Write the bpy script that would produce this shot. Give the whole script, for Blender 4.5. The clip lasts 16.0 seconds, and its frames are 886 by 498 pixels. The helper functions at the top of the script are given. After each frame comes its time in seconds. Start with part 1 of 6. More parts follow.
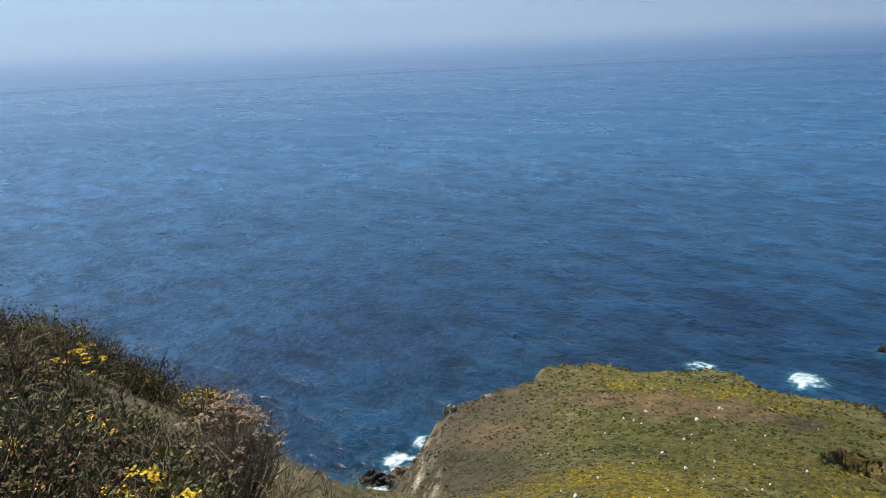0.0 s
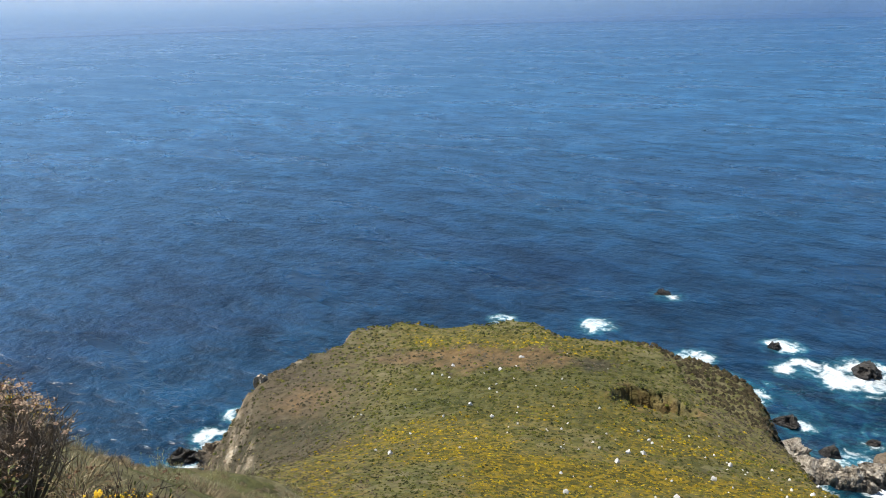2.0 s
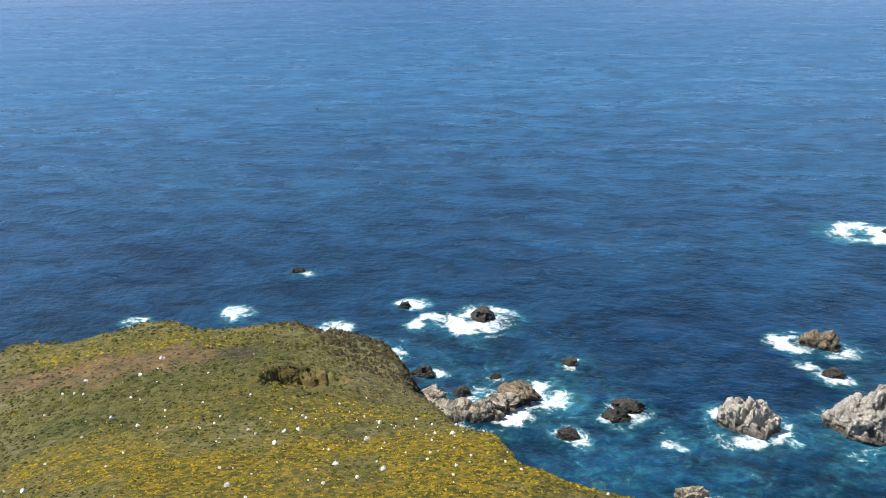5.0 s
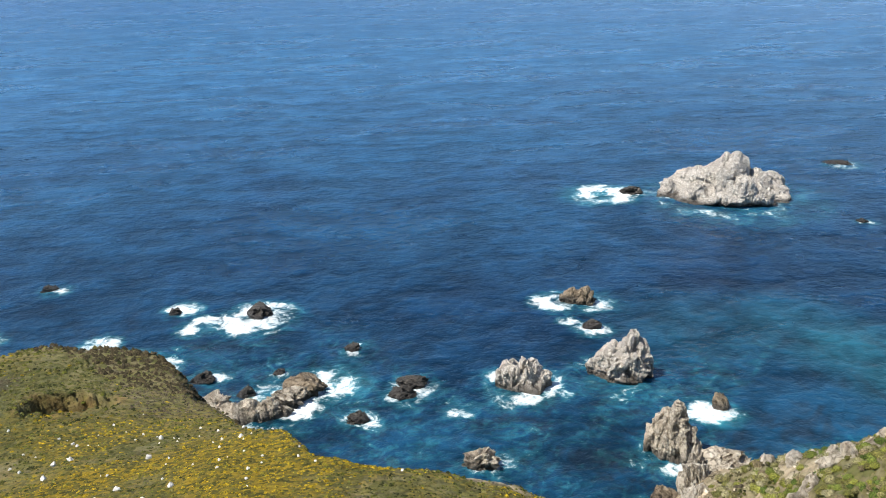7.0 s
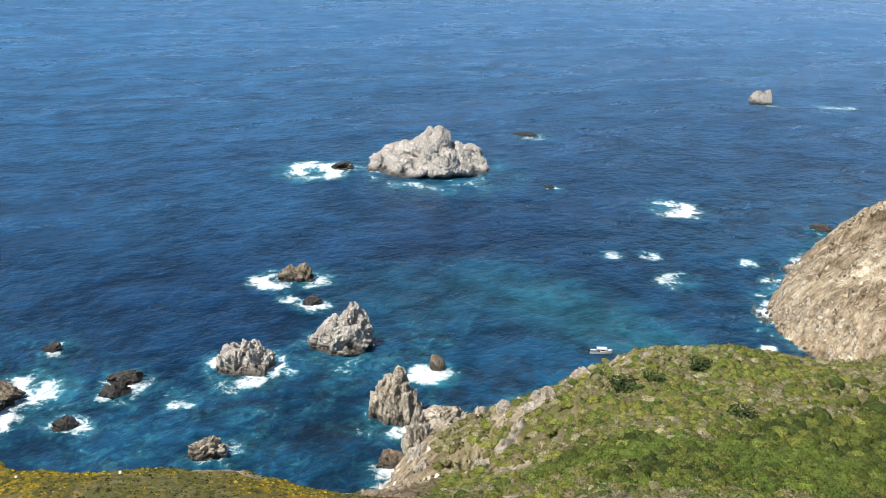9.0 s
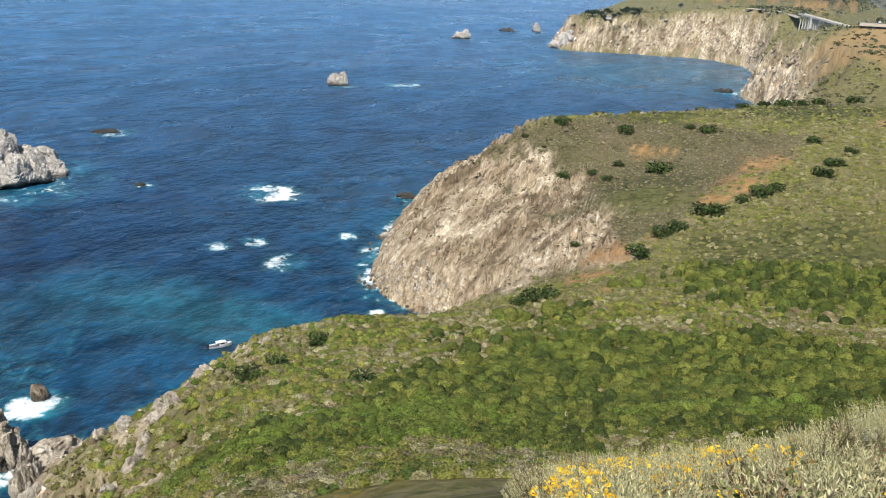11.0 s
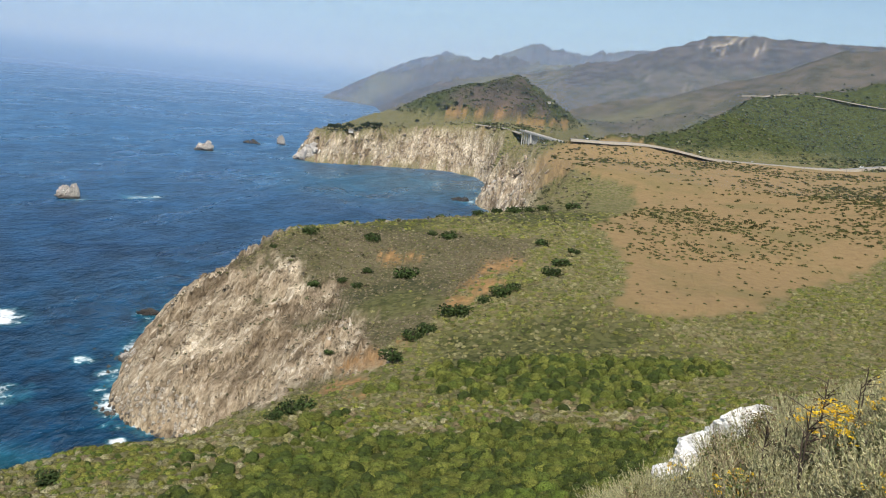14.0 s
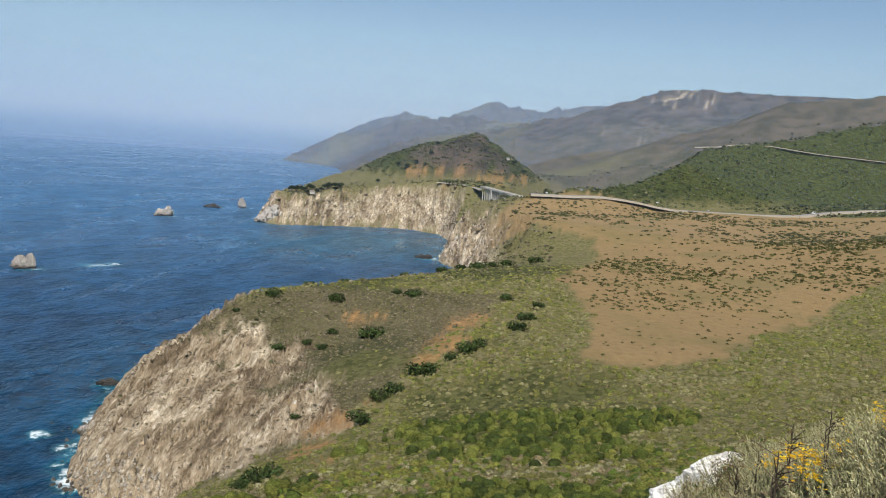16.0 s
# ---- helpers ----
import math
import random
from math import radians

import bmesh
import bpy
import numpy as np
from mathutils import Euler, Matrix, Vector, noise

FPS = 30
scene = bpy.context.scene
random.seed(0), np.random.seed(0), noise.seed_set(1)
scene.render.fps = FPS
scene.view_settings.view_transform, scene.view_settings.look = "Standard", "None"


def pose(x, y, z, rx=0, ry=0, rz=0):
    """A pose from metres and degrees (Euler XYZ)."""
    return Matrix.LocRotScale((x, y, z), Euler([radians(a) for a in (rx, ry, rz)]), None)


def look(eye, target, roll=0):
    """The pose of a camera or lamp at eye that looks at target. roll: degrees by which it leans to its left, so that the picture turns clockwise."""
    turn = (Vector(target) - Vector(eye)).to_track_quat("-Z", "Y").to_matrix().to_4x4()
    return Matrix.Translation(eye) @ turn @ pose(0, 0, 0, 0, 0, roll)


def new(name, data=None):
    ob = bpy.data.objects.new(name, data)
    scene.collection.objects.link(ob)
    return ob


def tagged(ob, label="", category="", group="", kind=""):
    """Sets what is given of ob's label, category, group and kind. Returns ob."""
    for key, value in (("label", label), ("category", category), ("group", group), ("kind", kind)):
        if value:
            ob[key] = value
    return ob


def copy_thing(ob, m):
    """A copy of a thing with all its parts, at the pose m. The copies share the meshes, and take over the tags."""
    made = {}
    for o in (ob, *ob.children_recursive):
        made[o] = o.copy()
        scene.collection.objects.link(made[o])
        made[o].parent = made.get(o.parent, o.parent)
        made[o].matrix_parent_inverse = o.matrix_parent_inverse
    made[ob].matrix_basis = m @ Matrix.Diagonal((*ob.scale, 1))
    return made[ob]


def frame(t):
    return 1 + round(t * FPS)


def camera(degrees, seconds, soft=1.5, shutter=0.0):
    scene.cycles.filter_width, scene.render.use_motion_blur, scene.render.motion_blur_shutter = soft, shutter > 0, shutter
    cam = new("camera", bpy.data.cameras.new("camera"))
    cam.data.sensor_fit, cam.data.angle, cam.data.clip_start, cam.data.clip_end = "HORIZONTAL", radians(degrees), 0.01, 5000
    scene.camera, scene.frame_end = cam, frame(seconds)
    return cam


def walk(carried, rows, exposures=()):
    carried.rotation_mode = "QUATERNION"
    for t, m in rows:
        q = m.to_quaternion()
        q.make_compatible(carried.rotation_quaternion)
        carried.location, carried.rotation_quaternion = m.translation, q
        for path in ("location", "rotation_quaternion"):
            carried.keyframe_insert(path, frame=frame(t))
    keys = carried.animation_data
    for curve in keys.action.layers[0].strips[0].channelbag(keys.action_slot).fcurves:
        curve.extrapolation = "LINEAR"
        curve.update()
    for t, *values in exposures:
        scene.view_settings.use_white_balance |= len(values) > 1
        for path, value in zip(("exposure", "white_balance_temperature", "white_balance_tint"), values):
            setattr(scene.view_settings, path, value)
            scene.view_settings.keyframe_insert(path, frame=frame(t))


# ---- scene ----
cam = camera(55.95, 16.0, soft=1.0)
# a hand-held pan: the eye swings on a short arm round one standpoint
PATH = [
    (0.0, pose(0.000, 0.350, 150.0, 76.14, 2.46, -0.00)),
    (0.5, pose(0.032, 0.349, 150.0, 75.68, 1.78, -5.21)),
    (1.0, pose(0.046, 0.347, 150.0, 75.33, 1.93, -7.57)),
    (1.5, pose(0.068, 0.343, 150.0, 73.75, 1.30, -11.19)),
    (2.0, pose(0.082, 0.340, 150.0, 73.20, 1.38, -13.51)),
    (2.5, pose(0.097, 0.336, 150.0, 72.91, 1.24, -16.05)),
    (3.0, pose(0.118, 0.330, 150.0, 72.46, 1.53, -19.64)),
    (3.5, pose(0.142, 0.320, 150.0, 72.20, 1.35, -23.92)),
    (4.0, pose(0.176, 0.303, 150.0, 71.85, 0.88, -30.17)),
    (4.2, pose(0.189, 0.295, 150.0, 71.73, 0.46, -32.63)),
    (6.3, pose(0.269, 0.224, 150.0, 70.72, 2.13, -50.15)),
    (6.5, pose(0.278, 0.212, 150.0, 70.54, 1.66, -52.69)),
    (7.0, pose(0.290, 0.195, 150.0, 70.38, 1.41, -56.09)),
    (7.5, pose(0.297, 0.185, 150.0, 70.19, 1.21, -58.19)),
    (8.0, pose(0.307, 0.169, 150.0, 70.07, 0.43, -61.18)),
    (8.5, pose(0.316, 0.151, 150.0, 69.06, -0.78, -64.52)),
    (8.8, pose(0.329, 0.119, 150.0, 69.03, -1.53, -70.15)),
    (9.0, pose(0.339, 0.088, 150.0, 68.92, -2.08, -75.36)),
    (9.5, pose(0.349, 0.027, 150.0, 69.06, -2.49, -85.59)),
    (10.0, pose(0.350, -0.009, 150.0, 69.41, -3.36, -91.45)),
    (10.2, pose(0.349, -0.024, 150.0, 69.40, -3.35, -93.93)),
    (12.3, pose(0.323, -0.135, 150.0, 71.74, -5.60, -112.75)),
    (12.5, pose(0.321, -0.140, 150.0, 72.30, -5.70, -113.59)),
    (13.0, pose(0.313, -0.158, 150.0, 73.92, -5.94, -116.76)),
    (13.5, pose(0.304, -0.173, 150.0, 77.06, -6.33, -119.66)),
    (14.0, pose(0.303, -0.176, 150.0, 78.46, -5.95, -120.15)),
    (14.5, pose(0.302, -0.177, 150.0, 79.65, -4.90, -120.47)),
    (15.0, pose(0.295, -0.188, 150.0, 82.21, -4.74, -122.47)),
    (15.5, pose(0.294, -0.189, 150.0, 82.49, -4.64, -122.75)),
    (16.0, pose(0.294, -0.190, 150.0, 82.65, -4.49, -122.91)),
]
walk(cam, PATH, [(0.0, 0.33), (1.5, 0.51), (3.5, 0.64), (7.0, 0.69), (10.0, 0.67), (12.5, 0.48), (14.0, 0.33), (16.0, 0.2)])

# ---- light: clear late-morning sun and a hazy sky ----
SUN_AZ, SUN_EL = radians(-52), radians(58)      # clockwise from +y
world = bpy.data.worlds.new("world")
scene.world = world
world.use_nodes = True
wn = world.node_tree.nodes
sky = wn.new("ShaderNodeTexSky")
sky.sky_type, sky.sun_disc = "NISHITA", False
sky.sun_elevation, sky.sun_rotation = SUN_EL, SUN_AZ
sky.air_density, sky.dust_density, sky.ozone_density = 1.0, 0.15, 3.0
wn["Background"].inputs["Strength"].default_value = 0.085
world.node_tree.links.new(sky.outputs[0], wn["Background"].inputs["Color"])
sun = new("sun", bpy.data.lights.new("sun", "SUN"))
sun.data.energy, sun.data.angle, sun.data.color = 4.6, radians(0.55), (1.0, 0.955, 0.88)
sun.matrix_world = look((0, 0, 400), (-math.sin(SUN_AZ) * math.cos(SUN_EL), -math.cos(SUN_AZ) * math.cos(SUN_EL), 400 - math.sin(SUN_EL)))


# ---- node helpers ----
def material(name):
    m = bpy.data.materials.new(name)
    m.use_nodes = True
    nt = m.node_tree
    return m, nt, nt.nodes["Principled BSDF"]


def node(nt, kind, **inputs):
    n = nt.nodes.new(kind)
    for key, value in inputs.items():
        n.inputs[key.replace("_", " ")].default_value = value
    return n


def noise_tex(nt, coords, scale, detail=4.0, rough=0.55, stretch=None, distortion=0.0):
    n = node(nt, "ShaderNodeTexNoise", Scale=scale, Detail=detail, Roughness=rough, Distortion=distortion)
    if stretch:
        mp = node(nt, "ShaderNodeMapping")
        mp.vector_type = "TEXTURE"
        mp.inputs["Scale"].default_value = [1 / k for k in stretch[0]]
        mp.inputs["Rotation"].default_value = stretch[1]
        nt.links.new(coords, mp.inputs["Vector"])
        coords = mp.outputs["Vector"]
    nt.links.new(coords, n.inputs["Vector"])
    return n.outputs["Fac"]


def ramp(nt, fac, stops):
    r = nt.nodes.new("ShaderNodeValToRGB")
    el = r.color_ramp.elements
    while len(el) < len(stops):
        el.new(0.5)
    for e, (p, c) in zip(el, stops):
        e.position = p
        e.color = (*c, 1) if isinstance(c, tuple) else (c, c, c, 1)
    nt.links.new(fac, r.inputs["Fac"])
    return r.outputs["Color"]


def mix(nt, fac, a, b, blend="MIX"):
    n = nt.nodes.new("ShaderNodeMix")
    n.data_type, n.blend_type = "RGBA", blend
    for sock, v in ((n.inputs[0], fac), (n.inputs[6], a), (n.inputs[7], b)):
        if isinstance(v, tuple):
            sock.default_value = (*v, 1)
        elif isinstance(v, (int, float)):
            sock.default_value = v
        else:
            nt.links.new(v, sock)
    return n.outputs[2]


def calc(nt, op, a, b=0.0, clamp=False):
    n = nt.nodes.new("ShaderNodeMath")
    n.operation, n.use_clamp = op, clamp
    for sock, v in ((n.inputs[0], a), (n.inputs[1], b)):
        if isinstance(v, (int, float)):
            sock.default_value = v
        else:
            nt.links.new(v, sock)
    return n.outputs[0]


def bump(nt, bsdf, height, strength, distance):
    b = node(nt, "ShaderNodeBump", Strength=strength, Distance=distance)
    nt.links.new(height, b.inputs["Height"])
    nt.links.new(b.outputs["Normal"], bsdf.inputs["Normal"])


def place(nt):
    return nt.nodes.new("ShaderNodeNewGeometry").outputs["Position"]


def attr(nt, name):
    a = nt.nodes.new("ShaderNodeAttribute")
    a.attribute_name = name
    return a


# ---- ground ----
def ground_material():
    m, nt, b = material("coastal_ground")
    p = place(nt)
    a1 = nt.nodes.new("ShaderNodeSeparateColor")
    nt.links.new(attr(nt, "cover").outputs["Color"], a1.inputs[0])
    rock, field, lush = a1.outputs
    a2 = nt.nodes.new("ShaderNodeSeparateColor")
    nt.links.new(attr(nt, "cover_b").outputs["Color"], a2.inputs[0])
    gold, bare, burnt = a2.outputs
    n_big = noise_tex(nt, p, 0.02, 5)
    n_mid = noise_tex(nt, p, 0.22, 6, 0.65)
    n_fine = noise_tex(nt, p, 2.3, 5, 0.7)
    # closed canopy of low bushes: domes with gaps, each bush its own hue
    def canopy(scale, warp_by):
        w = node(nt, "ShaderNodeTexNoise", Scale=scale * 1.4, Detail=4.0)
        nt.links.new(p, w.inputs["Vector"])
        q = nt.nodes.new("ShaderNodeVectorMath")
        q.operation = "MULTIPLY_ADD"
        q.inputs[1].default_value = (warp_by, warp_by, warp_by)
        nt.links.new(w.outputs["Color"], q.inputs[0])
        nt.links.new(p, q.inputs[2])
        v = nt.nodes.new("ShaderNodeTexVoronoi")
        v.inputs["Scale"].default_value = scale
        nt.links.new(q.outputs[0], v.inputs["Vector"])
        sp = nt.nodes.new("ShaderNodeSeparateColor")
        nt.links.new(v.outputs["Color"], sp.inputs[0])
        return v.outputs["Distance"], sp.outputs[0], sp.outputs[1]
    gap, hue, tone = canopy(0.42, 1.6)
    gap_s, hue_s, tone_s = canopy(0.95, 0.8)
    mixed = calc(nt, "ADD", calc(nt, "MULTIPLY", hue, 0.55), calc(nt, "MULTIPLY", n_big, 0.45))
    scrub = ramp(nt, mixed, [(0.2, (0.07, 0.082, 0.02)), (0.38, (0.13, 0.13, 0.036)), (0.5, (0.185, 0.165, 0.06)), (0.62, (0.23, 0.20, 0.11)), (0.75, (0.19, 0.145, 0.075))])
    scrub = mix(nt, calc(nt, "MULTIPLY", n_fine, 0.8), scrub, mix(nt, n_mid, (0.09, 0.088, 0.028), (0.22, 0.20, 0.10)))
    green = ramp(nt, calc(nt, "ADD", calc(nt, "MULTIPLY", hue, 0.5), calc(nt, "MULTIPLY", n_fine, 0.5)),
                 [(0.25, (0.022, 0.03, 0.008)), (0.5, (0.052, 0.064, 0.016)), (0.75, (0.09, 0.105, 0.028))])
    golden = ramp(nt, calc(nt, "ADD", calc(nt, "MULTIPLY", hue_s, 0.6), calc(nt, "MULTIPLY", n_fine, 0.4)),
                  [(0.25, (0.06, 0.058, 0.012)), (0.45, (0.125, 0.105, 0.02)), (0.6, (0.20, 0.145, 0.018)), (0.75, (0.27, 0.185, 0.016))])
    straw = mix(nt, n_fine, ramp(nt, n_mid, [(0.3, (0.225, 0.14, 0.07)), (0.55, (0.32, 0.22, 0.10)), (0.75, (0.35, 0.25, 0.13))]), (0.235, 0.165, 0.08))
    straw = mix(nt, ramp(nt, n_big, [(0.5, 0.0), (0.68, 0.55)]), straw, (0.17, 0.145, 0.06))
    strata = noise_tex(nt, p, 0.34, 10, 0.72, ((0.26, 1.0, 1.0), (0.0, -0.37, -0.725)), 0.25)
    stone = ramp(nt, strata, [(0.37, (0.11, 0.085, 0.058)), (0.45, (0.29, 0.235, 0.16)), (0.53, (0.45, 0.375, 0.27)), (0.63, (0.68, 0.61, 0.50))])
    stone = mix(nt, ramp(nt, n_fine, [(0.45, 0.0), (0.7, 0.5)]), stone, (0.17, 0.14, 0.10))
    stone = mix(nt, ramp(nt, noise_tex(nt, p, 0.035, 4), [(0.58, 0.0), (0.70, 0.45)]), stone, (0.28, 0.20, 0.11))
    warp = node(nt, "ShaderNodeTexNoise", Scale=0.16, Detail=6.0)
    nt.links.new(p, warp.inputs["Vector"])
    wv = nt.nodes.new("ShaderNodeVectorMath")
    wv.operation = "MULTIPLY_ADD"
    wv.inputs[1].default_value = (14.0, 14.0, 20.0)
    nt.links.new(warp.outputs["Color"], wv.inputs[0])
    nt.links.new(p, wv.inputs[2])
    crk = nt.nodes.new("ShaderNodeTexVoronoi")
    crk.feature = "DISTANCE_TO_EDGE"
    crk.inputs["Scale"].default_value = 0.22
    nt.links.new(wv.outputs[0], crk.inputs["Vector"])
    cell = nt.nodes.new("ShaderNodeTexVoronoi")
    cell.inputs["Scale"].default_value = 0.22
    nt.links.new(wv.outputs[0], cell.inputs["Vector"])
    cs = nt.nodes.new("ShaderNodeSeparateColor")
    nt.links.new(cell.outputs["Color"], cs.inputs[0])
    stone = mix(nt, ramp(nt, cs.outputs[0], [(0.35, 0.0), (0.8, 0.45)]), stone, mix(nt, n_fine, (0.50, 0.425, 0.315), (0.31, 0.245, 0.165)))
    stone = mix(nt, ramp(nt, crk.outputs["Distance"], [(0.0, 0.25), (0.03, 0.0)]), stone, (0.07, 0.055, 0.04))
    bands = noise_tex(nt, p, 0.062, 5, 0.62, ((0.3, 1.0, 1.0), (0.0, -0.37, -0.725)), 0.5)
    stone = mix(nt, 1.0, stone, ramp(nt, bands, [(0.36, (0.46, 0.41, 0.35)), (0.45, (0.92, 0.86, 0.78)), (0.55, (1.2, 1.18, 1.13)), (0.66, (1.75, 1.74, 1.7))]), "MULTIPLY")
    dirt = ramp(nt, n_mid, [(0.3, (0.18, 0.10, 0.042)), (0.6, (0.40, 0.235, 0.098)), (0.8, (0.50, 0.335, 0.165))])
    char = mix(nt, ramp(nt, n_big, [(0.4, 0.0), (0.6, 1.0)]), ramp(nt, n_mid, [(0.3, (0.022, 0.024, 0.018)), (0.6, (0.052, 0.046, 0.037))]), (0.10, 0.077, 0.062))
    # darkened gaps between bushes: litter with its shade painted into the colour
    litter_shade = ramp(nt, gap, [(0.55, 0.0), (0.95, 0.6)])
    scrub = mix(nt, litter_shade, scrub, (0.045, 0.038, 0.02))
    green = mix(nt, litter_shade, green, (0.02, 0.022, 0.008))
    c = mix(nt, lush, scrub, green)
    c = mix(nt, gold, c, golden)
    c = mix(nt, burnt, c, char)
    c = mix(nt, field, c, straw)
    c = mix(nt, rock, c, stone)
    c = mix(nt, bare, c, dirt)
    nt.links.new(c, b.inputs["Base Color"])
    b.inputs["Roughness"].default_value = 0.95
    b.inputs["Specular IOR Level"].default_value = 0.15
    blocks = calc(nt, "MULTIPLY", rock, calc(nt, "ADD", calc(nt, "MULTIPLY", ramp(nt, crk.outputs["Distance"], [(0.0, 0.0), (0.2, 1.0)]), 0.9), calc(nt, "MULTIPLY", cs.outputs[1], 1.2)))
    plants = calc(nt, "SUBTRACT", 1.0, calc(nt, "ADD", rock, field), True)
    domes = calc(nt, "MULTIPLY", plants, calc(nt, "ADD", calc(nt, "MULTIPLY", gap, -1.1), calc(nt, "MULTIPLY", gap_s, -0.4)))
    blocks = calc(nt, "ADD", blocks, domes)
    hgt = calc(nt, "ADD", blocks, calc(nt, "ADD", calc(nt, "ADD", calc(nt, "MULTIPLY", strata, 2.6), calc(nt, "MULTIPLY", bands, 6.0)), calc(nt, "MULTIPLY", n_fine, 0.4)))
    bump(nt, b, hgt, 0.8, 1.0)
    return m


def sea_material():
    m, nt, b = material("sea_water")
    p = place(nt)
    a1 = nt.nodes.new("ShaderNodeSeparateColor")
    nt.links.new(attr(nt, "cover").outputs["Color"], a1.inputs[0])
    foam_w, shallow, kelp = a1.outputs
    n_big = noise_tex(nt, p, 0.006, 4, 0.55, None, 0.6)
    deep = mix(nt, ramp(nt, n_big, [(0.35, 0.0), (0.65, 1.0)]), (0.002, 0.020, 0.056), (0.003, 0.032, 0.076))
    # paler with distance: offshore blue plus painted sky reflection
    deep = mix(nt, attr(nt, "offshore_sheen").outputs["Fac"], deep, mix(nt, n_big, (0.018, 0.088, 0.192), (0.024, 0.108, 0.22)))
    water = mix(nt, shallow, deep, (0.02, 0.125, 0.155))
    kn = ramp(nt, noise_tex(nt, p, 0.055, 6, 0.65, None, 1.2), [(0.5, 0.0), (0.62, 1.0)])
    water = mix(nt, calc(nt, "MULTIPLY", kelp, kn), water, (0.012, 0.014, 0.018))
    lace = noise_tex(nt, p, 0.16, 8, 0.68, None, 1.6)
    lace2 = noise_tex(nt, p, 0.55, 6, 0.7, None, 0.8)
    lim = calc(nt, "ADD", calc(nt, "MULTIPLY", lace, 0.7), calc(nt, "MULTIPLY", lace2, 0.3))
    gust = ramp(nt, noise_tex(nt, p, 0.06, 3, 0.5, None, 0.5), [(0.36, 0.45), (0.62, 1.15)])
    over = calc(nt, "SUBTRACT", calc(nt, "ADD", lim, calc(nt, "MULTIPLY", foam_w, gust)), 0.755)
    fac = calc(nt, "MULTIPLY", over, 3.2, True)
    milky = calc(nt, "MULTIPLY", calc(nt, "ADD", over, 0.165), 2.2, True)
    c = mix(nt, calc(nt, "MULTIPLY", milky, 0.75), water, (0.05, 0.27, 0.30))
    c = mix(nt, fac, c, (0.82, 0.85, 0.85))
    b.inputs["IOR"].default_value = 1.34
    # wind chop on a long swell
    crest = (0, 0, radians(-48))
    swell = noise_tex(nt, p, 0.034, 3, 0.55, ((0.6, 1.0, 1.0), crest), 0.4)
    sw = noise_tex(nt, p, 0.09, 3, 0.6, ((0.7, 1.0, 1.0), crest), 0.4)
    chop = noise_tex(nt, p, 0.24, 3, 0.6, ((0.8, 1.0, 1.0), crest), 0.3)
    rip = noise_tex(nt, p, 0.62, 3, 0.6, ((0.75, 1.0, 1.0), crest))
    hgt = calc(nt, "ADD", calc(nt, "ADD", calc(nt, "MULTIPLY", swell, 2.2), calc(nt, "MULTIPLY", sw, 1.7)), calc(nt, "ADD", calc(nt, "MULTIPLY", chop, 0.9), calc(nt, "MULTIPLY", rip, 0.2)))
    calm = attr(nt, "calm").outputs["Fac"]
    bump(nt, b, calc(nt, "MULTIPLY", hgt, calc(nt, "SUBTRACT", 1.0, calc(nt, "MULTIPLY", calm, 0.5))), 1.0, 1.0)
    # wave light and shade put into base colour; gusts and slicks change the gloss
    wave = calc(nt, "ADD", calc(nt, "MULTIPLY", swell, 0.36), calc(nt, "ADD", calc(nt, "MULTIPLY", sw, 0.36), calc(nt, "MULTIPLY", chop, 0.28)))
    wave_shade = ramp(nt, wave, [(0.42, 0.52), (0.5, 0.9), (0.58, 1.42)])
    wave_shade = mix(nt, calc(nt, "MULTIPLY", calm, 0.6), wave_shade, (0.95, 0.95, 0.95))
    c2 = mix(nt, 1.0, c, wave_shade, "MULTIPLY")
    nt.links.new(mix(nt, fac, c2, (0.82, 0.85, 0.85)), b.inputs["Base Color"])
    wind = noise_tex(nt, p, 0.012, 6, 0.62, ((0.4, 1.0, 1.0), crest), 1.0)
    rgh = calc(nt, "ADD", ramp(nt, wind, [(0.4, 0.26), (0.6, 0.36)]), calc(nt, "MULTIPLY", fac, 0.6))
    nt.links.new(rgh, b.inputs["Roughness"])
    nt.links.new(calc(nt, "MULTIPLY", ramp(nt, wave, [(0.42, 0.36), (0.58, 0.72)]), calc(nt, "SUBTRACT", 1.0, calc(nt, "MULTIPLY", fac, 0.7))), b.inputs["Specular IOR Level"])
    return m


def backdrop_material():
    """A glowing backdrop: far sea and bright haze painted low over the horizon, thinning out into the sky."""
    m, nt, b = material("painted_haze")
    nt.nodes.remove(b)
    sep = nt.nodes.new("ShaderNodeSeparateXYZ")
    nt.links.new(place(nt), sep.inputs[0])
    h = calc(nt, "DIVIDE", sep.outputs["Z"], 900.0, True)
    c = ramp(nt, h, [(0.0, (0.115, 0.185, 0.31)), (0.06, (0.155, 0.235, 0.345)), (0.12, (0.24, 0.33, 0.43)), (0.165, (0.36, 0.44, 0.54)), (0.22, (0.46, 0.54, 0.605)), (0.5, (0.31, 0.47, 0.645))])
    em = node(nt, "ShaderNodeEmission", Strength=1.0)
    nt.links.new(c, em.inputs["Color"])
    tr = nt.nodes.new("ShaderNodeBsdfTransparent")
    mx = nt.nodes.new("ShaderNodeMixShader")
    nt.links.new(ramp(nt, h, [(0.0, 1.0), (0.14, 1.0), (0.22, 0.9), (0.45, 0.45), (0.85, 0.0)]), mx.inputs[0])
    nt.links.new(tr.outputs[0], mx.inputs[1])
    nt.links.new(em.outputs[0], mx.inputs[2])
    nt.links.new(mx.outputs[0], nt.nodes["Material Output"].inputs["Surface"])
    return m


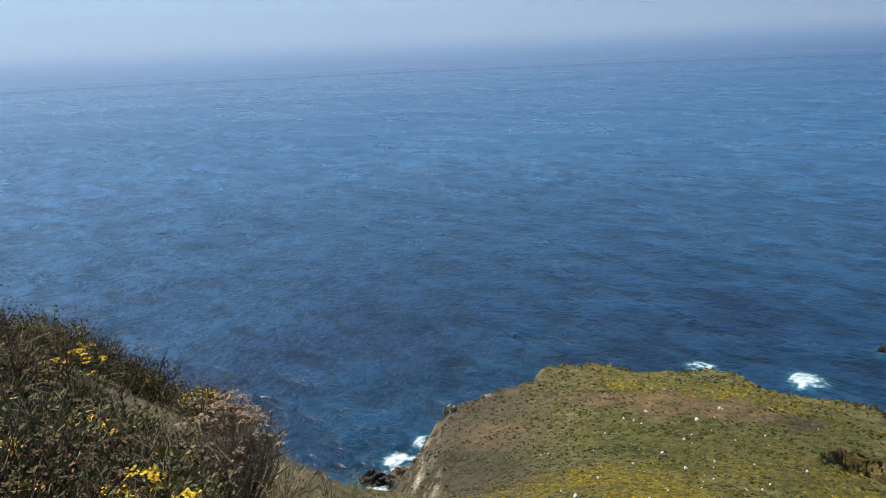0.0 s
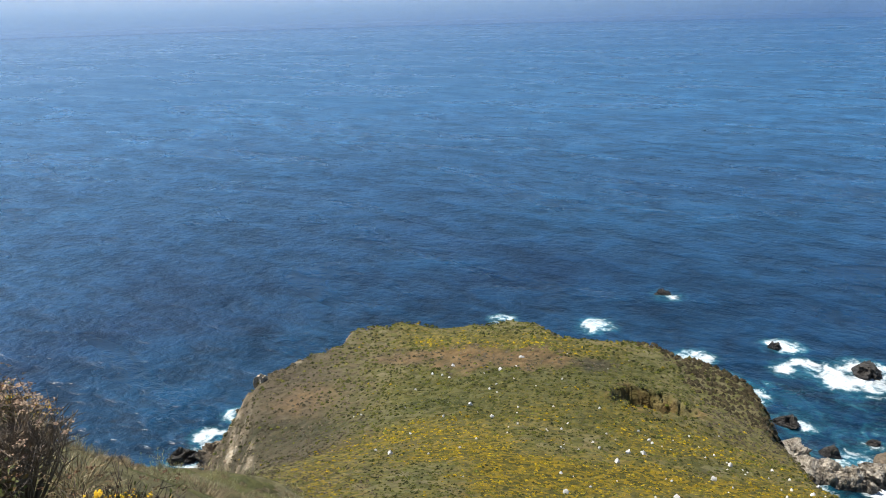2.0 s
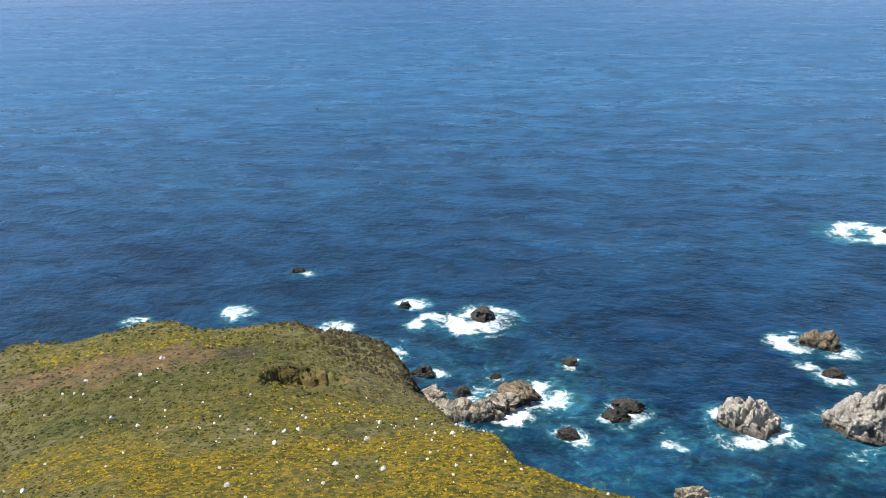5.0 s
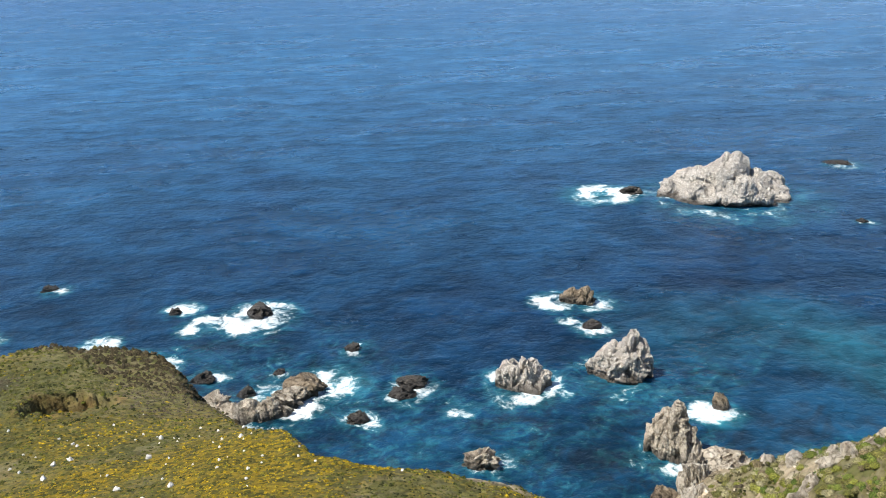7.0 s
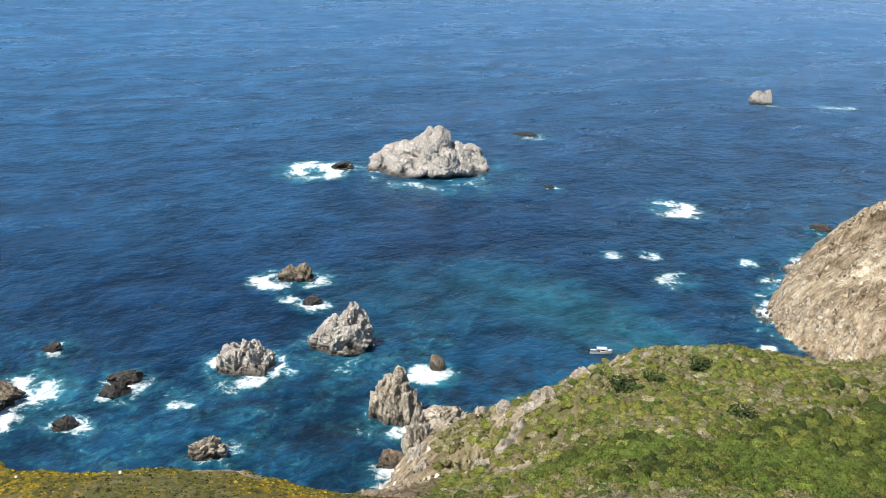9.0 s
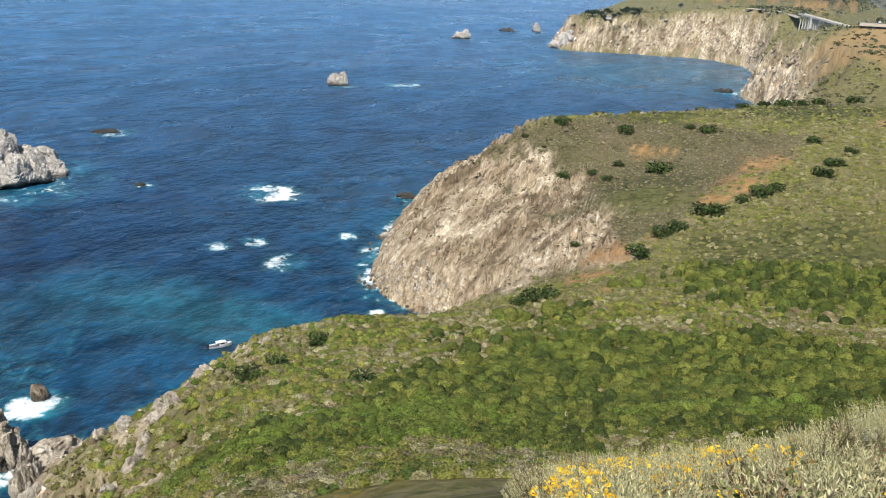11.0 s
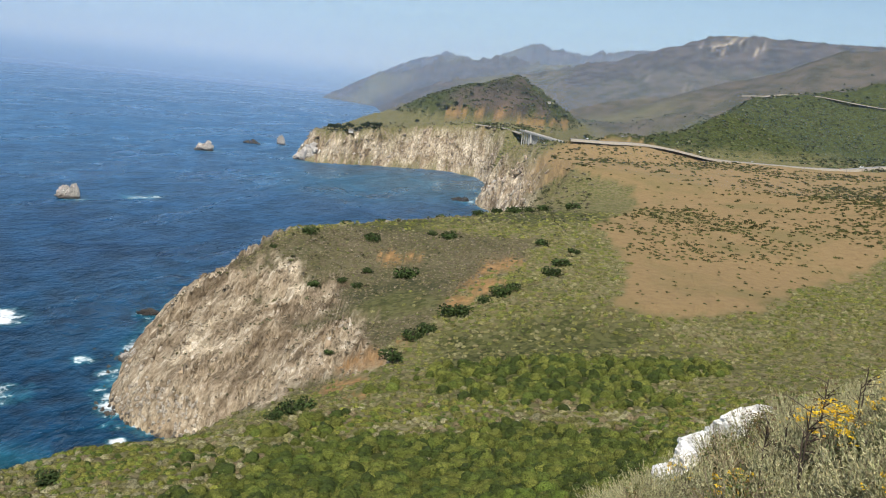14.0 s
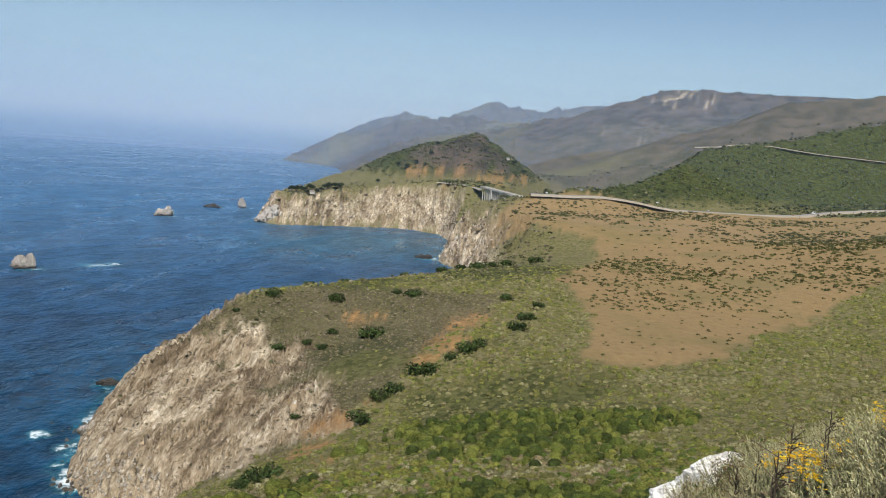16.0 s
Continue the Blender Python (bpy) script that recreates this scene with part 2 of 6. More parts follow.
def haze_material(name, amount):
    """A tinted see-through sheet that stands in for aerial haze, lit by sun and sky."""
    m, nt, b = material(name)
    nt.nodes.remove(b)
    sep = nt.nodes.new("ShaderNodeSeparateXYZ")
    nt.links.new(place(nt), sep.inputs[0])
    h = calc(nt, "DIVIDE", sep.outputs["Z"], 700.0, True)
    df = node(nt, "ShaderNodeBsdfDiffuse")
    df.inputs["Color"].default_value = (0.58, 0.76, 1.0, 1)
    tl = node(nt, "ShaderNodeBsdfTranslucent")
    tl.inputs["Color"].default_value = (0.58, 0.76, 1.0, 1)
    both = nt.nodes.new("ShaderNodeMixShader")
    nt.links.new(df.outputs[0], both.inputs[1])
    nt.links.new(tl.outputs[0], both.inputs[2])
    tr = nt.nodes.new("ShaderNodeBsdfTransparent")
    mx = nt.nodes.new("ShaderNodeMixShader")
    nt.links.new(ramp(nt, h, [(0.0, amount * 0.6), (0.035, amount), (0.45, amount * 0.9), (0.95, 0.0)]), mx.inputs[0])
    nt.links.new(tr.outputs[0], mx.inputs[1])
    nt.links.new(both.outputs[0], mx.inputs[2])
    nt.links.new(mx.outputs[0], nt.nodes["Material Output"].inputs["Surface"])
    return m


def stone_material(name, dark, mid, light, scale=0.35, wet=True, white_top=0.0):
    m, nt, b = material(name)
    p = place(nt)
    n1 = noise_tex(nt, p, scale, 8, 0.7, ((1, 0.5, 0.8), (0.4, 0.5, 0.3)), 0.7)
    n2 = noise_tex(nt, p, scale * 7, 5, 0.7)
    c = ramp(nt, n1, [(0.3, dark), (0.48, mid), (0.68, light)])
    sep = nt.nodes.new("ShaderNodeSeparateXYZ")
    nt.links.new(p, sep.inputs[0])
    n3 = noise_tex(nt, p, scale * 2.1, 7, 0.6, ((1, 0.6, 0.7), (0.7, 0.4, 0.2)), 0.8)
    crack = ramp(nt, n3, [(0.46, 0.0), (0.488, 0.55), (0.5, 0.55), (0.528, 0.0)])
    c = mix(nt, ramp(nt, n2, [(0.5, 0.0), (0.72, 0.4)]), c, mid)
    c = mix(nt, crack, c, dark)
    if white_top:
        g = calc(nt, "ADD", calc(nt, "DIVIDE", sep.outputs["Z"], white_top), calc(nt, "MULTIPLY", n1, 1.6))
        c = mix(nt, ramp(nt, g, [(0.72, 0.0), (1.0, 0.85)]), c, mix(nt, ramp(nt, n2, [(0.38, 0.0), (0.62, 1.0)]), (0.80, 0.75, 0.68), (0.50, 0.44, 0.365)))
    if wet:
        g = calc(nt, "ADD", calc(nt, "DIVIDE", sep.outputs["Z"], 8.0), calc(nt, "MULTIPLY", n1, 0.6))
        w = ramp(nt, g, [(0.45, 1.0), (0.75, 0.0)])
        c = mix(nt, calc(nt, "MULTIPLY", w, 0.8), c, (0.035, 0.03, 0.026))
        nt.links.new(calc(nt, "SUBTRACT", 0.9, calc(nt, "MULTIPLY", w, 0.45)), b.inputs["Roughness"])
    else:
        b.inputs["Roughness"].default_value = 0.9
    nt.links.new(c, b.inputs["Base Color"])
    rough = calc(nt, "ADD", calc(nt, "ADD", n1, calc(nt, "MULTIPLY", n2, 0.5)), calc(nt, "MULTIPLY", crack, -0.5))
    bump(nt, b, rough, 1.0, 0.5 / scale if wet else 0.05)
    return m


def leaf_material(name, spread=0.55, through=0.0):
    """Foliage: the plant's own colour, varied from leaf to leaf."""
    m, nt, b = material(name)
    geo = nt.nodes.new("ShaderNodeNewGeometry")
    tint = attr(nt, "tint").outputs["Color"]
    v = nt.nodes.new("ShaderNodeMapRange")
    v.inputs["To Min"].default_value, v.inputs["To Max"].default_value = 1 - spread, 1 + spread * 0.8
    nt.links.new(geo.outputs["Random Per Island"], v.inputs["Value"])
    sc = nt.nodes.new("ShaderNodeVectorMath")
    sc.operation = "SCALE"
    nt.links.new(tint, sc.inputs[0])
    nt.links.new(v.outputs[0], sc.inputs["Scale"])
    nt.links.new(sc.outputs[0], b.inputs["Base Color"])
    b.inputs["Roughness"].default_value = 0.75
    b.inputs["Specular IOR Level"].default_value = 0.25
    return m


def plain(name, color, rough=0.6, metal=0.0, grain=6.0, vary=0.25):
    m, nt, b = material(name)
    n = noise_tex(nt, place(nt), grain, 5, 0.65)
    dark = tuple(c * (1 - vary) for c in color)
    nt.links.new(ramp(nt, n, [(0.3, dark), (0.65, color)]), b.inputs["Base Color"])
    b.inputs["Roughness"].default_value, b.inputs["Metallic"].default_value = rough, metal
    return m


STONE = {
    "white": stone_material("guano_rock", (0.12, 0.10, 0.08), (0.36, 0.30, 0.235), (0.60, 0.53, 0.44), 0.16, True, 16.0),
    "grey": stone_material("grey_rock", (0.12, 0.095, 0.07), (0.38, 0.315, 0.24), (0.62, 0.55, 0.45), 0.3, True, 22.0),
    "tan": stone_material("brown_rock", (0.10, 0.077, 0.05), (0.29, 0.225, 0.15), (0.45, 0.36, 0.25), 0.35),
    "pale": stone_material("pale_rock", (0.20, 0.16, 0.115), (0.54, 0.465, 0.36), (0.74, 0.67, 0.56), 0.3),
    "dark": stone_material("wet_dark_rock", (0.03, 0.027, 0.024), (0.07, 0.062, 0.052), (0.15, 0.13, 0.105), 0.5),
    "lime": stone_material("bleached_limestone", (0.20, 0.165, 0.12), (0.52, 0.455, 0.36), (0.72, 0.66, 0.56), 0.3),
    "chalk": stone_material("bleached_rock", (0.52, 0.485, 0.43), (0.78, 0.75, 0.69), (0.87, 0.85, 0.81), 1.6, False),
}
MAT_LEAF = leaf_material("mat_leaves", 0.3)


def foliage_material():
    """Closed low bushes: the plant's own colour broken up by sprigs and small gaps."""
    m, nt, b = material("bush_foliage")
    geo = nt.nodes.new("ShaderNodeNewGeometry")
    p = geo.outputs["Position"]
    sprig = noise_tex(nt, p, 3.2, 5, 0.75)
    clump = noise_tex(nt, p, 0.9, 3, 0.6)
    v = nt.nodes.new("ShaderNodeMapRange")
    v.inputs["To Min"].default_value, v.inputs["To Max"].default_value = 0.78, 1.25
    nt.links.new(geo.outputs["Random Per Island"], v.inputs["Value"])
    c = mix(nt, 1.0, attr(nt, "tint").outputs["Color"], ramp(nt, sprig, [(0.36, 0.10), (0.47, 0.62), (0.60, 1.1)]), "MULTIPLY")
    c = mix(nt, 1.0, c, ramp(nt, clump, [(0.35, (0.72, 0.74, 0.7)), (0.65, (1.0, 1.0, 1.0))]), "MULTIPLY")
    sc = nt.nodes.new("ShaderNodeVectorMath")
    sc.operation = "SCALE"
    nt.links.new(c, sc.inputs[0])
    nt.links.new(calc(nt, "MULTIPLY", v.outputs[0], 1.5), sc.inputs["Scale"])
    nt.links.new(sc.outputs[0], b.inputs["Base Color"])
    b.inputs["Roughness"].default_value = 0.85
    b.inputs["Specular IOR Level"].default_value = 0.15
    bump(nt, b, calc(nt, "ADD", sprig, clump), 1.0, 0.55)
    return m


FOLIAGE, CHIP = foliage_material(), leaf_material("broken_stone", 0.28)
LEAF, PETAL = leaf_material("scrub_leaves"), leaf_material("flower_heads", 0.3)
TWIG = plain("dry_twigs", (0.26, 0.20, 0.14), 0.9, 0, 9, 0.4)
DARK_TWIG = plain("dark_stems", (0.075, 0.052, 0.035), 0.9, 0, 9, 0.4)
CONCRETE = plain("weathered_concrete", (0.62, 0.57, 0.49), 0.85, 0, 0.4, 0.25)
ASPHALT = plain("sunlit_asphalt", (0.22, 0.215, 0.205), 0.85, 0, 0.2, 0.2)
GRAVEL = plain("pale_gravel_shoulder", (0.33, 0.28, 0.21), 0.95, 0, 0.3, 0.25)
WHITE = plain("white_gelcoat", (0.78, 0.78, 0.76), 0.35, 0, 3, 0.1)
GLASS = plain("dark_glass", (0.02, 0.025, 0.03), 0.08, 0, 1, 0.1)
RUBBER = plain("black_rubber", (0.02, 0.02, 0.02), 0.8, 0, 8, 0.3)
GREY = plain("grey_metal", (0.30, 0.31, 0.32), 0.4, 0.8, 8, 0.2)
WOOD = plain("weathered_wood", (0.16, 0.13, 0.10), 0.9, 0, 12, 0.4)
GROUND, SEA = ground_material(), sea_material()


# ---- the lie of the land, in metres round the standpoint, sea level 0 ----
EYE = 150.0


def pol(az, d):
    return d * math.sin(radians(az)), d * math.cos(radians(az))


# shoreline, land on its right
SHORE = [(-900, -700), (-420, -260), (-260, 40), (-150, 110), (-70, 150), (-36, 182), (-26, 215), (-27, 244), (-23, 257), (-13, 266), (-4, 273),
         (2, 281), (12, 284), (20, 296), (30, 299), (40, 303), (49, 318), (62, 304), (77, 293), (96, 293), (113, 280), (115, 268), (128, 262), (141, 255), (145, 242), (154, 236), (161, 214), (157, 190),
         (146, 162), (144, 140), (150, 120), (156, 98), (166, 76), (182, 60), (203, 61), (214, 57), (219, 50), (233, 39), (253, 26)]
SHORE += [(270, 13), (284, 2), (287, -16), (286, -36), (290, -56), (297, -76), (303, -84), (318, -72), (335, -61), (361, -59),
          (388, -68), (417, -77), (446, -90), (468, -100), (505, -122), (540, -158), (552, -200), (557, -240), (562, -278), (574, -325), (606, -402),
          (665, -470), (745, -527), (828, -566), (860, -568), (895, -586), (940, -622), (976, -651)]
SHORE += [(1040, -702), (1127, -739), (1180, -728), (1214, -692), (1231, -596), (1241, -502), (1300, -490), (1345, -511), (1420, -600),
          (1640, -760), (2100, -1050), (2700, -1350), (3300, -1600), (3500, -1650), (3860, -1570), (4100, -1700), (4500, -1950),
          (6500, -2600), (6500, -9000), (-9000, -9000), (-9000, -700)]

# heights of the upper surface: bearing, distance, height
TOP = [(90, 4, 146.2), (116, 4, 146.7), (134, 4, 147.3), (152, 4, 147.9), (170, 4, 148.4), (-179, 6, 148.6), (-120, 6, 148.6), (-75, 4, 148.6),
       (-179, 30, 149), (-179, 120, 153), (-179, 500, 175), (-120, 30, 150), (-120, 150, 150), (-120, 500, 150), (-75, 12, 149), (-75, 50, 146),
       (-75, 200, 95), (-45, 5, 148.7), (-45, 20, 147), (-45, 60, 133), (-29, 3, 148.2), (-29, 15, 145.7), (-29, 30, 139),
       (-29, 90, 108), (-20, 3, 147.9), (-20, 12, 145.2), (-20, 30, 135.5), (-11, 3, 147.6), (-11, 8, 145.1), (-11, 20, 138.8),
       (-14, 50, 125), (-8, 50, 121.5), (0, 60, 114), (-6, 90, 94), (0, 110, 78)]
TOP += [(10, 4, 146.6), (10, 12, 141), (10, 30, 128), (10, 60, 104), (10, 110, 77), (8, 140, 65), (7, 187, 48), (30, 4, 146.3), (30, 12, 140),
        (30, 60, 104), (30, 115, 71), (60, 4, 146.2), (60, 12, 139.5), (60, 60, 100), (60, 100, 73), (60, 131, 60.5), (75, 12, 140),
        (75, 60, 100), (76, 117, 59.5), (90, 12, 140.5), (90, 60, 102), (90, 110, 74), (90, 150, 55)]
TOP += [(105, 5, 146.4), (105, 12, 141), (105, 60, 106), (105, 100, 84), (105, 140, 63.5), (116, 10, 143.1), (116, 20, 136.4), (117, 60, 108),
        (117, 110, 79), (117, 170, 56), (125, 10, 143.6), (125, 20, 137.6), (125, 60, 109), (124, 190, 56), (134, 10, 144.5), (134, 16, 141.4),
        (134, 60, 112), (134, 150, 74), (134, 250, 59), (143, 10, 146.0), (143, 16, 144.2), (143, 40, 131), (143, 150, 82),
        (143, 260, 67), (152, 10, 147.2), (152, 20, 144.4), (152, 60, 129), (152, 150, 98), (152, 300, 74), (170, 15, 148.5), (170, 80, 138), (170, 300, 110)]
TOP += [(8.9, 295, 35), (17, 289, 35), (12.5, 285, 33.5), (22, 279, 35), (28.8, 271, 35), (34, 232, 34), (35.9, 214, 37), (37.5, 190, 43), (84, 12, 140.2), (84, 30, 125), (75, 140, 41), (68, 150, 38), (60, 152, 44), (94, 252, 24), (100, 264, 25), (106, 272, 24), (110, 292, 27), (3.7, 275, 35), (0.2, 252, 35),
        (15, 197, 48), (27, 207, 47), (15, 145, 63), (30, 152, 59), (40, 152, 58), (48.5, 146, 61), (45, 152, 60), (15, 345, 28), (-3, 200, 36)]
TOP += [(80, 178, 37), (84, 192, 38), (88, 216, 39), (91.2, 225, 38.5), (94, 221, 38), (97, 234, 38.5), (101, 235, 38.5), (106, 240, 38.5),
        (110, 257, 38.5), (113, 270, 39), (103, 440, 18), (105, 458, 29), (107.6, 480, 41), (109.8, 505, 50.5), (112, 540, 50), (119, 600, 50),
        (123.6, 660, 49), (111, 400, 30), (115, 430, 37), (118, 450, 42.5), (118, 330, 37), (107, 390, 24), (125, 400, 55), (127, 300, 50)]
TOP += [(133.7, 359, 62), (131.5, 540, 65), (134, 695, 62), (134.5, 825, 64), (129.7, 872, 72), (125.2, 976, 72), (129, 1080, 73), (127, 1010, 71), (140, 700, 68),
        (140, 1300, 78), (146, 1345, 80), (148, 1000, 75), (150, 500, 64), (127, 800, 48), (123.5, 850, 40), (113, 1345, 45), (116.4, 1400, 58), (119.5, 1430, 68),
        (122.2, 1425, 78), (125.5, 1400, 82), (122, 1700, 80), (115, 2600, 60), (113, 4000, 22), (118, 3900, 40), (135, 2500, 90), (150, 3000, 150), (165, 1000, 150)]

# ridges and hills: bearing, distance, height of the crest; with half width
RIDGES = [
    (300, [(118.8, 1640, 45), (120.2, 1655, 70), (121.3, 1665, 95), (123.1, 1690, 150), (125.7, 1700, 174), (128, 1710, 179), (131.0, 1740, 160), (133.5, 1850, 135), (138, 2100, 130)]),
    (330, [(129.4, 1125, 92), (130.9, 1190, 117), (134.5, 1420, 151), (139.9, 1580, 173), (144.9, 1720, 203), (150, 1800, 250), (158, 1850, 300), (170, 1500, 330)]),
    (1000, [(114.0, 4120, 12), (116.5, 4150, 85), (119.2, 4180, 199), (121.5, 4150, 235), (124.1, 4100, 258), (128, 3900, 260), (134, 3700, 250)]),
    (900, [(112.5, 4690, 15), (113.4, 4690, 100), (114.5, 4690, 160), (115.4, 4690, 195), (117.3, 4685, 226), (120.3, 4700, 279), (124.1, 4700, 305), (126.7, 4700, 368), (129, 4700, 347),
           (132.3, 4700, 413), (134.8, 4700, 459), (140, 4700, 500), (149, 4750, 640), (156, 4750, 640)]),
    (1000, [(126, 3500, 190), (129.1, 3350, 246), (131.7, 3330, 275), (134.2, 3300, 311), (137.7, 3250, 396), (140.1, 3250, 425), (144.5, 3300, 433), (149.7, 3350, 476), (160, 3350, 520)]),
    (700, [(137, 2550, 170), (141.4, 2450, 253), (145.2, 2420, 322), (149.8, 2400, 346), (160, 2400, 390)]),
]
CREEK = [(1040, -714), (978, -740), (988, -800), (1030, -880), (1150, -1050), (1400, -1300)]


def hash2(i, j, seed):
    h = (i.astype(np.int64) * 374761393 + j.astype(np.int64) * 668265263 + seed * 1442695041) & 0xFFFFFFFF
    h = ((h ^ (h >> 13)) * 1274126177) & 0xFFFFFFFF
    return ((h ^ (h >> 16)) & 0xFFFF) / 65535.0


def vnoise(x, y, seed=0):
    i, j = np.floor(x), np.floor(y)
    u, v = x - i, y - j
    u, v = u * u * (3 - 2 * u), v * v * (3 - 2 * v)
    a, b = hash2(i, j, seed), hash2(i + 1, j, seed)
    c, d = hash2(i, j + 1, seed), hash2(i + 1, j + 1, seed)
    return a + (b - a) * u + (c - a) * v + (a - b - c + d) * u * v


def fbm(x, y, octaves=4, seed=0, gain=0.5):
    total, amp, out = 0.0, 1.0, 0.0
    for k in range(octaves):
        out = out + amp * (vnoise(x, y, seed + k) - 0.5)
        total += amp
        x, y, amp = x * 2.03 + 17.1, y * 2.03 - 9.7, amp * gain
    return out / total * 2


def ridged(x, y, octaves=4, seed=0):
    amp, out = 1.0, 0.0
    for k in range(octaves):
        out = out + amp * (1 - np.abs(2 * vnoise(x, y, seed + k) - 1))
        x, y, amp = x * 2.1 + 5.3, y * 2.1 + 3.1, amp * 0.5
    return out / 1.9


def to_line(x, y, pts, closed=False):
    """Distance to a polyline and, for a closed one, whether the place is inside."""
    best = np.full(x.shape, 1e18)
    inside = np.zeros(x.shape, bool)
    ends = zip(pts, pts[1:] + pts[:1]) if closed else zip(pts, pts[1:])
    for (ax, ay), (bx, by) in ends:
        ex, ey = bx - ax, by - ay
        s = np.clip(((x - ax) * ex + (y - ay) * ey) / (ex * ex + ey * ey), 0, 1)
        best = np.minimum(best, (x - ax - s * ex) ** 2 + (y - ay - s * ey) ** 2)
        if closed and ay != by:
            inside ^= ((ay > y) != (by > y)) & (x < ex * (y - ay) / ey + ax)
    return np.sqrt(best), inside


T_arr = np.array(TOP)
T_uv = np.stack([np.log(T_arr[:, 1]), np.radians(T_arr[:, 0])], 1)


def kern(r2):
    return np.sqrt(r2 + 0.0016)


K = kern(((T_uv[:, None] - T_uv[None]) ** 2).sum(-1))
K += np.eye(len(K)) * 1e-4
BASE = 148.6 - 0.28 * T_arr[:, 1].clip(0, 320)
T_w = np.linalg.solve(K, T_arr[:, 2] - BASE)


def top_height(x, y):
    d0 = np.hypot(x, y)
    d = np.maximum(d0, 4.0)
    u, v = np.log(d), np.arctan2(x, y)
    z = 148.6 - 0.28 * d.clip(0, 320)
    for (cu, cv), w in zip(T_uv, T_w):
        z = z + w * kern((u - cu) ** 2 + (v - cv) ** 2)
    near = np.clip((d0 - 0.9) / 5.0, 0, 1)
    return 148.35 + (z - 148.35) * near * (2 - near)


CLIFF_AZ = [-60, -5, 6, 30, 35, 38, 45, 60, 74, 84, 95, 100, 106, 112, 121, 124, 180]
CLIFF_K = [1.0, 1.2, 1.8, 1.7, 1.75, 1.5, 1.0, 1.0, 0.8, 0.72, 0.8, 0.8, 0.82, 0.8, 0.9, 1.0, 1.0]


def ridge_height(x, y):
    z = np.full(x.shape, -50.0)
    for n, (half, line) in enumerate(RIDGES):
        pts = [(*pol(a, d), h) for a, d, h in line]
        for (ax, ay, ah), (bx, by, bh) in zip(pts, pts[1:]):
            ex, ey = bx - ax, by - ay
            s = np.clip(((x - ax) * ex + (y - ay) * ey) / (ex * ex + ey * ey), 0, 1)
            r = np.hypot(x - ax - s * ex, y - ay - s * ey)
            h = ah + (bh - ah) * s
            z = np.maximum(z, h - (h + 20) * (r / half) ** (1.6 if n == 0 else 1.15))
    return z


FRAY = {}


def blob(x, y, az, d, rad, k=0.5):
    """Soft patch round a bearing and distance, with an uneven edge."""
    if FRAY.get("of") is not x:
        FRAY["of"], FRAY["fine"], FRAY["broad"] = x, fbm(x / 4.5, y / 4.5, 3, 200) * 0.5, fbm(x / 20, y / 20, 4, 210) * 0.5
    cx, cy = pol(az, d)
    r = np.hypot(x - cx, y - cy) / rad + FRAY["fine" if rad < 16 else "broad"] * 1.3
    return np.clip((1 + k * 0.5 - r) / k, 0, 1)


def rocky(x, y):
    """Bare rock above the wave-cut foot: cliff faces, outcrops."""
    r = np.maximum.reduce([blob(x, y, 105.5, 400, 62), blob(x, y, 109.5, 345, 46), blob(x, y, 103.5, 440, 40), 0.8 * blob(x, y, 110.5, 400, 34), blob(x, y, 81, 188, 17, 0.9),
                           0.7 * blob(x, y, 84.5, 203, 14, 0.9), 0.5 * blob(x, y, 76, 205, 20)])
    return r


